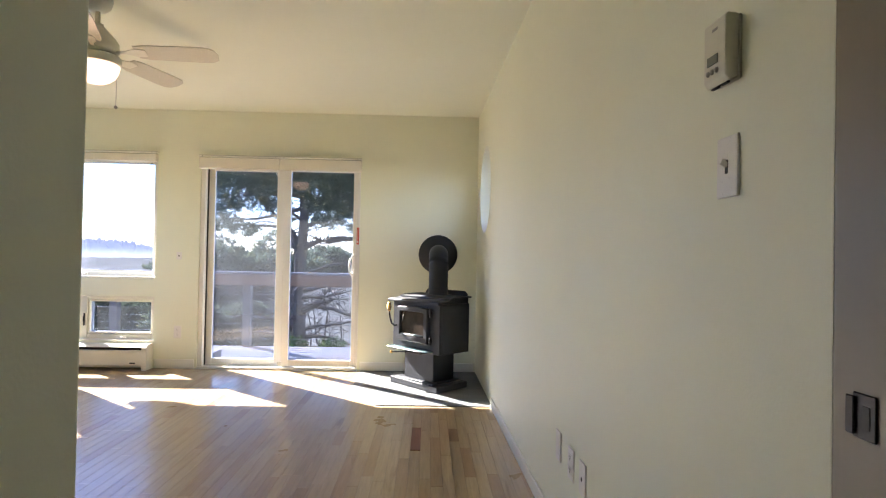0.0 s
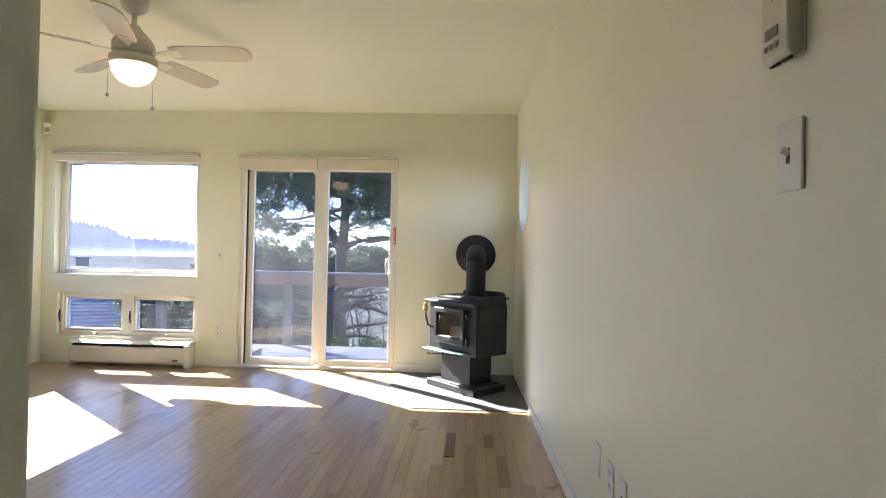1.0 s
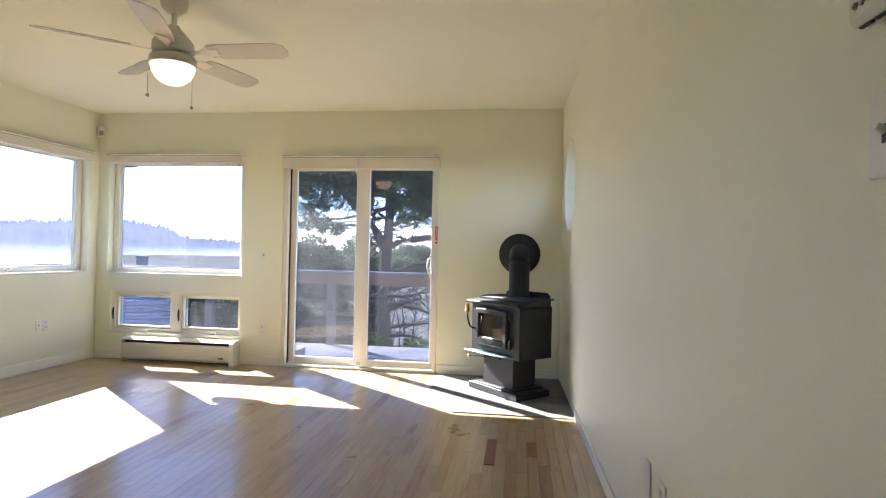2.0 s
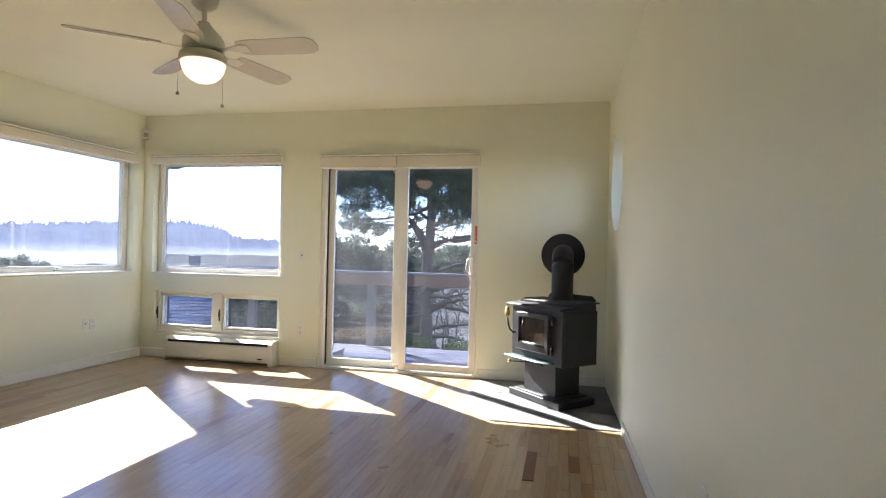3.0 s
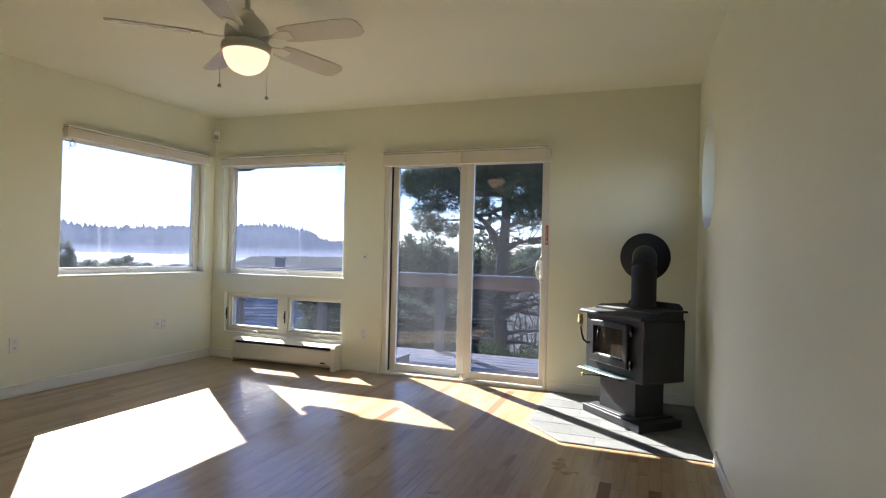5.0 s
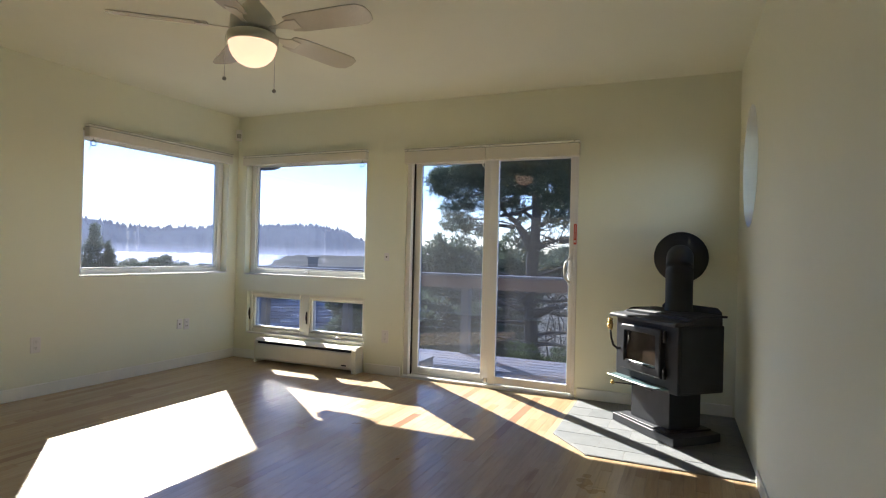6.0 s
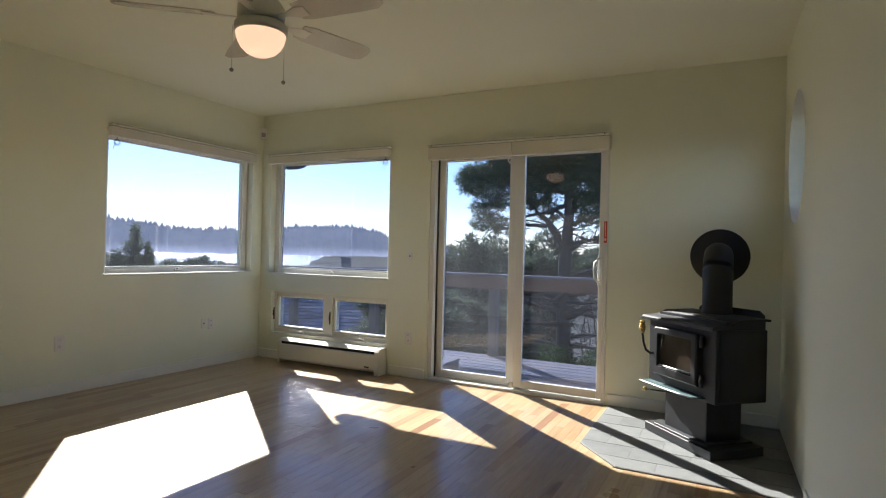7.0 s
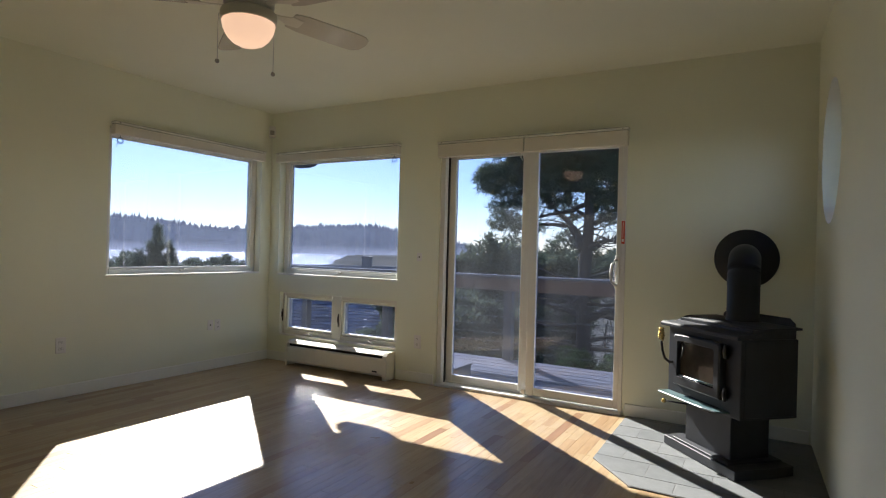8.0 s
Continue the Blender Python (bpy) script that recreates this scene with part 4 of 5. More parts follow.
# planter box on the deck
pb = thing("planter_box", pose(-2.36, 6.02, DZ), "low pale timber box on the deck", "box")
boxpart("box_body", (-0.35, 0.33, -0.2, 0.2, 0.0, 0.115), M_DECK, pb, bev=0.006)
boxpart("box_lid", (-0.36, 0.34, -0.21, 0.21, 0.116, 0.135), M_DECK, pb, bev=0.004)

# eave with its gutter over the window wall
eave = thing("roof_eave", Matrix.Identity(4), "dark timber eave with a rain gutter", "roof", kind="structure")
bm = bmesh.new()
prism(bm, [(YF + WT + 0.002, 2.50), (6.12, 2.28), (6.12, 2.40), (YF + WT + 0.002, 2.62)], "x", -4.45, 2.6)
part("soffit", bm, M_SIDING, eave, "grey boarded soffit")
boxpart("fascia", (-4.45, 2.6, 6.098, 6.12, 2.13, 2.42), M_SIDING, eave, "grey fascia board")
bm = bmesh.new()
prism(bm, [(6.121, 2.22), (6.215, 2.215), (6.23, 2.135), (6.20, 2.105), (6.15, 2.105), (6.121, 2.135)], "x", -4.32, 2.6, 0.004)
gut = part("gutter", bm, M_GUTTER, eave, "dark metal rain gutter")
bm = bmesh.new()                                                # rounded outlet below the gutter's end
prism(bm, [(-4.36, 2.12), (-4.33, 2.03), (-4.26, 2.008), (-4.10, 2.008), (-4.02, 2.025), (-3.97, 2.06), (-3.94, 2.11), (-3.94, 2.13), (-4.36, 2.13)], "y", 6.15, 6.225, 0.004)
part("gutter_outlet", bm, M_GUTTER, gut, "rounded gutter outlet")


# ---- outside: land, water, distance ----
EYE_C = (0.3, 1.0)                                               # middle of the room's doorway


def smooth(a, b, v):
    t = min(1, max(0, (v - a) / (b - a)))
    return t * t * (3 - 2 * t)


SEA = -13.0


def land(x, y):
    """Height of the ground: a bank falling from the house to dunes, then the river mouth and sea."""
    r = math.hypot(x - EYE_C[0], y - EYE_C[1])
    az = math.degrees(math.atan2(-(x - EYE_C[0]), y - EYE_C[1]))
    z = -2.4 - 3.2 * smooth(8, 26, r) - 6.0 * smooth(24, 75, r) + noise.noise((x * 0.06, y * 0.06, 0)) * 0.5 * smooth(10, 40, r)
    z += noise.noise((x * 0.012, y * 0.012, 3)) * 0.5 * smooth(60, 160, r)
    spit = smooth(250, 700, r) * smooth(41.5, 39, az) * smooth(14, 22, az)
    z += spit * (3.6 + 2.2 * noise.noise((x * 0.014, y * 0.014, 5)) + 1.0 * noise.noise((x * 0.05, y * 0.05, 8)))
    reach = 420 + 480 * smooth(41.5, 38, az) - 60 * smooth(24, 12, az) + 40 * noise.noise((az * 0.35, 0, 7))
    z -= 9.0 * smooth(reach, reach + 90, r)
    return z


bm = bmesh.new()
rs = [0.0, 4, 7, 9, 11, 13, 16, 19, 23, 28, 34, 42, 52, 64, 80, 100, 125, 155, 190, 230, 280, 330, 380, 420, 460, 500, 560, 640, 740, 860, 940, 1000, 1200, 1600, 2200, 3200, 4800]
NA = 360
rows_v = []
for r in rs:
    row = []
    for k in range(NA if r else 1):
        a = 2 * math.pi * k / NA
        x, y = EYE_C[0] + r * math.cos(a), EYE_C[1] + r * math.sin(a)
        row.append(bm.verts.new((x, y, land(x, y))))
    rows_v.append(row)
for a, b in zip(rows_v, rows_v[1:]):
    for k in range(NA):
        j = (k + 1) % NA
        f = bm.faces.new((a[0], b[k], b[j]) if len(a) == 1 else (a[k], b[k], b[j], a[j]))
        f.smooth = True
tagged(obj("ground", bm, M_GROUND), "sandy dune land with dry grass falling to the water", "ground", kind="structure")


def water_mat():
    m, ns, ls, b = base_mat("rippled_water")
    b.inputs["Base Color"].default_value = (0.03, 0.07, 0.10, 1)
    b.inputs["Roughness"].default_value = 0.25
    geo = ns.new("ShaderNodeNewGeometry")
    n1 = node(ns, "ShaderNodeTexNoise", Scale=0.35, Detail=6.0, Roughness=0.7)
    ls.new(geo.outputs["Position"], n1.inputs["Vector"])
    bp = node(ns, "ShaderNodeBump", Strength=1.0, Distance=1.2)
    ls.new(n1.outputs["Fac"], bp.inputs["Height"])
    ls.new(bp.outputs["Normal"], b.inputs["Normal"])
    return m


bm = bmesh.new()
ring_a = [bm.verts.new((EYE_C[0] + 150 * math.cos(2 * math.pi * k / 96), EYE_C[1] + 150 * math.sin(2 * math.pi * k / 96), SEA)) for k in range(96)]
ring_b = [bm.verts.new((EYE_C[0] + 4700 * math.cos(2 * math.pi * k / 96), EYE_C[1] + 4700 * math.sin(2 * math.pi * k / 96), SEA)) for k in range(96)]
for k in range(96):
    bm.faces.new((ring_a[k], ring_b[k], ring_b[(k + 1) % 96], ring_a[(k + 1) % 96]))
tagged(obj("water", bm, water_mat()), "rippled blue sea and river mouth", "water", kind="structure")


# aerial haze painted in: a blue-grey emission laid over dark forest
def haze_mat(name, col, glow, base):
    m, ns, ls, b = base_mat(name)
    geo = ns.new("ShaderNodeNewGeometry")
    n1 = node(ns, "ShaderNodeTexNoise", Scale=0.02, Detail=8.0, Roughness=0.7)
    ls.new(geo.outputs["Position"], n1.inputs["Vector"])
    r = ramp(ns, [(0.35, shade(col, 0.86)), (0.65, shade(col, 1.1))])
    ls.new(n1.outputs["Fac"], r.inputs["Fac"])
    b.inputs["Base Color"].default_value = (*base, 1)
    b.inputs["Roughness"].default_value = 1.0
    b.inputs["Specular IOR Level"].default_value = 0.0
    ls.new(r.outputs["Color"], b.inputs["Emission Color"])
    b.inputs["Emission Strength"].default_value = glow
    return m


M_HILL = haze_mat("distant_forest_haze_glow", (0.40, 0.44, 0.55), 0.46, (0.03, 0.045, 0.03))
M_HILL2 = haze_mat("farther_forest_haze_glow", (0.48, 0.53, 0.63), 0.56, (0.03, 0.045, 0.03))


def ridge(name, prof, r, depth, material, label, seed, tree_h, wob):
    """A wooded ridge along a bearing: crest elevation in degrees at bearings, with a fringe of conifer tops."""
    rng = random.Random(seed)
    verts, faces = [], []
    az0, az1 = prof[0][0], prof[-1][0]
    n = int((az1 - az0) * 14)

    def crest(a):
        for (a0, e0), (a1, e1) in zip(prof, prof[1:]):
            if a0 <= a <= a1:
                t = (a - a0) / (a1 - a0)
                return e0 + (e1 - e0) * (t * t * (3 - 2 * t))
        return prof[-1][1]

    def at(a, rr, z):
        return (EYE_C[0] - rr * math.sin(radians(a)), EYE_C[1] + rr * math.cos(radians(a)), z)
    levels = [(0.0, -14.0), (0.25, 0.25), (0.6, 0.72), (1.0, 1.0)]
    for i in range(n + 1):
        a = az0 + (az1 - az0) * i / n
        h = 1.1 + r * math.tan(radians(crest(a))) + wob * noise.noise((a * 0.9, seed, 0))
        for f, g in levels:
            z = -14.0 if f == 0 else -14.0 + (h + 14.0) * g
            verts.append(at(a, r + depth * (f - 1) * (1 + 0.15 * noise.noise((a * 2, f * 3, seed))), z))
    m = len(levels)
    for i in range(n):
        for k in range(m - 1):
            faces.append((i * m + k, i * m + k + 1, (i + 1) * m + k + 1, (i + 1) * m + k))
    for i in range(int((az1 - az0) * 40)):
        a = rng.uniform(az0, az1)
        f = rng.choice([1.0, 1.0, 0.97, 0.8, 0.6, 0.45])
        h = 1.1 + r * math.tan(radians(crest(a))) + wob * noise.noise((a * 0.9, seed, 0))
        z0 = -14 + (h + 14) * f - 3
        th, w = tree_h * rng.uniform(0.25, 0.85) * (1.0 if rng.random() < 0.85 else 1.35), tree_h * rng.uniform(0.16, 0.32)
        rr = r - depth * (1 - f) * 0.9 - 4
        base = len(verts)
        for k in range(5):
            q = 2 * math.pi * k / 5 + a
            p = at(a, rr, z0)
            verts.append((p[0] + w * math.cos(q), p[1] + w * math.sin(q), z0))
        p = at(a, rr, z0 + th)
        verts.append((p[0], p[1], z0 + th))
        for k in range(5):
            faces.append((base + k, base + (k + 1) % 5, base + 5))
    me = bpy.data.meshes.new(name)
    me.from_pydata(verts, [], faces)
    me.materials.append(material)
    return tagged(new(name, me), label, "hill", kind="stuff")


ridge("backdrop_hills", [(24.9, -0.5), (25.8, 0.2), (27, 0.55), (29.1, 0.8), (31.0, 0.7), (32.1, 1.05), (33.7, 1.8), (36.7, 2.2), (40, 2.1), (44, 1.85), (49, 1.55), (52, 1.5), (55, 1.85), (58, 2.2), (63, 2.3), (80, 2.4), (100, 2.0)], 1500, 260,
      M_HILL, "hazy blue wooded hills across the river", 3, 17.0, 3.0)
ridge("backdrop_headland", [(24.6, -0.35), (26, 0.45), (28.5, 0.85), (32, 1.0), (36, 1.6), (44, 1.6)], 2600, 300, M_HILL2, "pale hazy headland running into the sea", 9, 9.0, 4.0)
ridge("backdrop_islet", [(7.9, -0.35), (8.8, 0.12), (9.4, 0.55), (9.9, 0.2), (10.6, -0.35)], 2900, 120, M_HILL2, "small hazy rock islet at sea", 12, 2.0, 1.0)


# mist as a glowing sheet: its whiteness is emitted and thins with height
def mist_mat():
    m, ns, ls, b = base_mat("glowing_river_mist")
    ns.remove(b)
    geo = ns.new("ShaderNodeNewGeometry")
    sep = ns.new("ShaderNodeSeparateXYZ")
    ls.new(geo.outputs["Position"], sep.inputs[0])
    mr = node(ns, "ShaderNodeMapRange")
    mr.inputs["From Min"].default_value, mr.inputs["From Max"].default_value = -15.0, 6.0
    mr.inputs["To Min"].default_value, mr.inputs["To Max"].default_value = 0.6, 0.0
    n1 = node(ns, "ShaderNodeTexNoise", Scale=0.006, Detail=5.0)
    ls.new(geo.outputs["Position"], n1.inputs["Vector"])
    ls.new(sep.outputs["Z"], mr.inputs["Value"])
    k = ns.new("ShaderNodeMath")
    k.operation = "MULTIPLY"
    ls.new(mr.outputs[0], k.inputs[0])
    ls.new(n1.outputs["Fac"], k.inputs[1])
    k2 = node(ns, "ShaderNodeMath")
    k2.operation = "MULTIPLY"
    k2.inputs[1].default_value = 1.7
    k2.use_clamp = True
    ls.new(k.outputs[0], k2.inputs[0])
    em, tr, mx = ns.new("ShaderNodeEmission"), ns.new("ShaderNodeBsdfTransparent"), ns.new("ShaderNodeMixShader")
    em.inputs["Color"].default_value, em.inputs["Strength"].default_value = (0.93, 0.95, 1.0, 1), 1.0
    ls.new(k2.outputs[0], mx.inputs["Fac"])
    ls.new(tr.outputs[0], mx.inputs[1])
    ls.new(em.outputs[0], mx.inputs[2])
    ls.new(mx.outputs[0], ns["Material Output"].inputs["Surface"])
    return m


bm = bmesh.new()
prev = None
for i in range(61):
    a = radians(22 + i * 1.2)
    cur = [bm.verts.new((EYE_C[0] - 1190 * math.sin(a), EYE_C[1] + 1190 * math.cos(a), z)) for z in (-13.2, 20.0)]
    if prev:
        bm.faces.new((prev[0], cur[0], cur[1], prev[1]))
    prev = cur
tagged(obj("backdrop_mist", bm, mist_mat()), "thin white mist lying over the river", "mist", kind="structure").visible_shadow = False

# neighbour's house down the bank
nb = thing("neighbour_house", pose(-15.3, 22.2, 0.13, 0, 0, 33), "neighbour's house with a blue-grey shingle roof", "house")
bm = bmesh.new()
box(bm, -4.6, 3.4, -3.0, 3.6, -7.5, -2.35)
part("wall", bm, M_SIDING, nb, "grey sided wall")
bm = bmesh.new()
prism(bm, [(-4.2, -2.9), (0, 0.10), (4.2, -2.9), (4.2, -3.05), (0, -0.08), (-4.2, -3.05)], "x", -5.0, 4.3)
nroof = part("roof", bm, M_SHINGLE, nb, "blue-grey shingle roof")
sl = math.atan2(3.0, 4.2)
for k in range(26):
    bm = bmesh.new()
    y = -4.25 + k * 0.165
    z = -2.9 + (y + 4.2) * 3.0 / 4.2
    tmp = Matrix.Translation((0, y, z)) @ Matrix.Rotation(sl, 4, "X")
    rng = random.Random(k)
    x = -5.02
    while x < 4.3:
        w = rng.uniform(0.2, 0.42)
        box(bm, x, min(x + w - 0.012, 4.32), 0.0, 0.24, 0.004 + rng.uniform(0, 0.01), 0.05 + rng.uniform(0, 0.02), 0.0, 1, tmp @ Matrix.Rotation(radians(-9), 4, "X"))
        x += w
    part("shingle_course", bm, M_SHINGLE, nroof)
bm = bmesh.new()
prism(bm, [(-0.12, 0.10), (0, 0.2), (0.12, 0.10), (0.0, 0.16)], "x", -5.02, 3.82)
part("ridge_cap", bm, M_DECK, nroof, "pale ridge cap")
ch = boxpart("chimney", (-0.24, 0.20, -0.26, 0.20, 0.0, 0.58), M_CHIMNEY, nroof, "grey chimney box", bev=0.02)
boxpart("chimney_cap", (-0.29, 0.25, -0.31, 0.25, 0.581, 0.64), M_CHIMNEY, ch, bev=0.01)


# ---- trees and shrubs ----
def tuft_mesh(rng, centers, size, blades, name, material, width=0.05):
    """Needle tufts: thin blades spreading from each centre."""
    n = len(centers)
    c = np.repeat(np.array(centers, dtype=float), blades, axis=0)
    d = np.array([[rng.gauss(0, 1), rng.gauss(0, 1), rng.gauss(0.25, 0.85)] for _ in range(n * blades)])
    d /= np.linalg.norm(d, axis=1)[:, None] + 1e-9
    ln = size * np.array([rng.uniform(0.6, 1.2) for _ in range(n * blades)])[:, None]
    side = np.cross(d, np.array([[rng.gauss(0, 1), rng.gauss(0, 1), rng.gauss(0, 1)] for _ in range(n * blades)]))
    side /= np.linalg.norm(side, axis=1)[:, None] + 1e-9
    mid = c + d * ln * 0.5
    w = ln * width
    v = np.stack([c, mid + side * w, c + d * ln, mid - side * w], axis=1).reshape(-1, 3)
    f = np.arange(len(v)).reshape(-1, 4)
    me = bpy.data.meshes.new(name)
    me.from_pydata(v.tolist(), [], f.tolist())
    me.materials.append(material)
    return me


def bent(a, b, rng, sag=0.12, n=6):
    a, b = Vector(a), Vector(b)
    ln = (b - a).length
    out = []
    o = Vector((rng.uniform(-1, 1), rng.uniform(-1, 1), rng.uniform(-0.6, 0.9))) * ln * sag
    for i in range(n + 1):
        t = i / n
        out.append(a.lerp(b, t) + o * math.sin(math.pi * t) + Vector((rng.uniform(-1, 1), rng.uniform(-1, 1), rng.uniform(-1, 1))) * ln * 0.018)
    return out


def clump_points(rng, clumps, per):
    pts = []
    for cx, cy, cz, rx, ry, rz in clumps:
        for _ in range(int(per * rx * ry * rz / 0.06)):
            while True:
                u, v, w = rng.uniform(-1, 1), rng.uniform(-1, 1), rng.uniform(-1, 1)
                q = u * u + v * v + w * w
                if q < 1 and rng.random() < 0.35 + 0.65 * q and noise.noise((cx * 3 + u * 2.3, cy + v * 2.3, cz * 3 + w * 2.3)) > -0.12:
                    break
            pts.append((cx + u * rx, cy + v * ry, cz + w * rz))
    return pts


def pine(name, at, label, limbs, clumps, trunk, seed, per, size, blades, twigs=10):
    """A pine: trunk, crooked limbs that end in needle clumps, bare twigs between."""
    rng = random.Random(seed)
    t = thing(name, pose(*at), label, "tree")
    bm = bmesh.new()
    tube(bm, [p[:3] for p in trunk], [p[3] for p in trunk], 14)
    for a, b, r0 in limbs:
        pts = bent(a, b, rng, 0.1, 8)
        tube(bm, pts, [r0 * (1 - 0.8 * i / 8) for i in range(9)], 8)
        for _ in range(twigs):
            i = rng.randint(3, 8)
            d = Vector((rng.gauss(0, 1), rng.gauss(0, 1), rng.gauss(0.2, 0.7))).normalized() * rng.uniform(0.25, 0.75)
            tw = bent(pts[i], pts[i] + d, rng, 0.2, 4)
            tube(bm, tw, [r0 * 0.16, r0 * 0.13, r0 * 0.1, r0 * 0.07, r0 * 0.04], 5)
            for _k in range(2):
                e = tw[rng.randint(2, 4)]
                d2 = Vector((rng.gauss(0, 1), rng.gauss(0, 1), rng.gauss(0.3, 0.7))).normalized() * rng.uniform(0.12, 0.4)
                tube(bm, bent(e, e + d2, rng, 0.2, 3), [r0 * 0.08, r0 * 0.06, r0 * 0.05, r0 * 0.03], 4)
    part("trunk", bm, M_BARK, t, "dark furrowed trunk with crooked limbs")
    me = tuft_mesh(rng, clump_points(rng, clumps, per), size, blades, "crown", M_PINE, 0.065)
    c = new("crown", me)
    c.parent = t
    tagged(c, "dark green needle clumps with gaps")
    return t


TX, TY = -2.3, 11.05
tree_clumps = [(-1.45, 0, 2.50, 0.50, 0.45, 0.30), (-1.05, 0.1, 2.75, 0.5, 0.5, 0.3), (-1.75, -0.1, 2.45, 0.28, 0.35, 0.2), (-0.6, 0, 2.65, 0.5, 0.5, 0.3), (-1.55, 0.05, 1.95, 0.28, 0.3, 0.12),
               (-1.15, 0.1, 2.04, 0.3, 0.3, 0.1), (-1.45, 0, 1.66, 0.31, 0.35, 0.13), (-1.1, 0.15, 1.56, 0.28, 0.3, 0.1), (-0.55, 0, 2.25, 0.38, 0.4, 0.18),
               (-0.45, 0.2, 1.98, 0.22, 0.3, 0.1), (0, 0, 2.85, 0.7, 0.6, 0.3), (0.6, 0, 2.75, 0.6, 0.6, 0.32), (-0.1, 0.1, 2.45, 0.35, 0.4, 0.16), (0.35, -0.1, 2.35, 0.42, 0.45, 0.2),
               (1.1, 0, 2.5, 0.5, 0.5, 0.3), (0.4, 0.1, 1.98, 0.35, 0.4, 0.15), (0.78, 0, 2.1, 0.36, 0.4, 0.17), (0.55, 0, 1.72, 0.3, 0.3, 0.1), (0.2, 0.2, 2.1, 0.25, 0.3, 0.12),
               (1.15, 0.1, 1.95, 0.4, 0.4, 0.17), (1.2, 0, 1.6, 0.3, 0.3, 0.1), (-0.2, 0.2, 1.75, 0.15, 0.2, 0.06), (-0.6, 0, 3.3, 1.2, 0.9, 0.4), (0.8, 0, 3.4, 1.3, 0.9, 0.4), (0.1, 0.2, 4.0, 1.2, 0.9, 0.45)]
tree_limbs = [((0, 0, 1.15), (-0.62, 0.1, 1.95), 0.11), ((-0.62, 0.1, 1.95), (-1.5, 0.1, 2.6), 0.07), ((0.02, 0, 1.2), (0.5, -0.1, 1.38), 0.085), ((0.5, -0.1, 1.38), (1.5, -0.1, 1.42), 0.07),
              ((0, 0, 1.95), (-1.4, 0.1, 1.75), 0.045), ((-0.35, 0.05, 1.6), (-1.25, 0.1, 1.55), 0.04), ((0, 0, 1.6), (0.85, 0.1, 1.85), 0.055), ((0, 0, 2.0), (0.9, 0, 2.3), 0.06), ((0, 0, 2.3), (-0.9, 0.2, 2.75), 0.06),
              ((0, 0, 1.75), (-0.5, 0.3, 2.05), 0.04), ((0, 0, 2.5), (0.6, 0, 2.9), 0.06), ((0, 0, 2.2), (-1.4, 0, 2.15), 0.045), ((0, 0, 2.8), (-0.8, 0, 3.4), 0.07), ((0, 0, 3.0), (1.0, 0, 3.6), 0.07),
              ((0, 0, 0.0), (0.75, -0.2, 0.28), 0.085), ((0, 0, 0.05), (-0.85, 0.1, 0.25), 0.07), ((0.3, -0.05, 0.12), (1.3, 0.1, -0.25), 0.05), ((0, 0, -0.35), (1.2, -0.1, -0.15), 0.05), ((0, 0, -0.1), (-1.3, 0.2, -0.1), 0.05),
              ((-0.4, 0.1, 0.15), (-1.8, 0.2, 0.45), 0.04), ((0, 0, -0.5), (1.2, 0, -0.7), 0.045), ((0, 0, 0.4), (0.9, 0.1, 0.55), 0.05), ((0, 0, 0.45), (-1.2, 0, 0.5), 0.05), ((0, 0, -0.5), (-1.2, 0.2, -0.45), 0.045)]
_br = random.Random(31)
for k in range(26):                                             # bare grey branches low on the stem
    a, z = _br.uniform(0, 6.28), _br.uniform(-1.3, 0.75)
    ln = _br.uniform(0.7, 1.9)
    tree_limbs.append(((0, 0, z), (ln * math.cos(a), 0.6 * ln * math.sin(a), z + _br.uniform(-0.35, 0.3)), _br.uniform(0.025, 0.045)))
tree_clumps = [(x, y, z, rx * 1.18, ry, rz * (1.3 if z < 3 else 1)) for x, y, z, rx, ry, rz in tree_clumps]
pine("pine_tree", (TX, TY, 0), "wind-bent coastal pine with spreading crooked limbs", tree_limbs, tree_clumps,
     [(0.05, 0, -3.6, 0.2), (0.03, 0, -1.2, 0.14), (0.0, 0, -0.2, 0.12), (-0.03, 0, 0.25, 0.108), (-0.02, 0, 0.6, 0.098), (0.0, 0, 1.05, 0.11), (0.03, 0, 1.3, 0.095), (0.06, 0, 1.9, 0.085), (0.02, 0, 2.6, 0.075), (0.05, 0, 3.6, 0.09), (0.05, 0, 4.6, 0.03)],
     5, 330, 0.12, 12, 16)


def shrub(at, rx, ry, rz, label, seed, material, per=1000, size=0.16, name="shrub", blades=11, foot=-0.6, stems=9):
    rng = random.Random(seed)
    t = thing(name, pose(*at), label, "shrub", "shrubs and pines on the bank")
    lumps = [(rng.uniform(-0.75, 0.75) * rx, rng.uniform(-0.75, 0.75) * ry, rz * rng.uniform(0.25, 1.55), rx * rng.uniform(0.28, 0.5), ry * rng.uniform(0.28, 0.5), rz * rng.uniform(0.2, 0.38)) for _ in range(20)]
    vol = sum(l[3] * l[4] * l[5] for l in lumps) / 0.06
    me = tuft_mesh(rng, clump_points(rng, lumps, per / vol), size, blades, "foliage", material, 0.1)
    c = new("foliage", me)
    c.parent = t
    bm = bmesh.new()
    for l in lumps[:stems]:
        tube(bm, bent((rng.uniform(-0.1, 0.1), rng.uniform(-0.1, 0.1), foot), l[:3], rng, 0.12, 5), [0.06, 0.05, 0.04, 0.03, 0.02, 0.01], 6)
    part("stems", bm, M_BARK, t, "dark crooked stems")
    return t


def by_bearing(az, r):
    return EYE_C[0] - r * math.sin(radians(az)), EYE_C[1] + r * math.cos(radians(az))


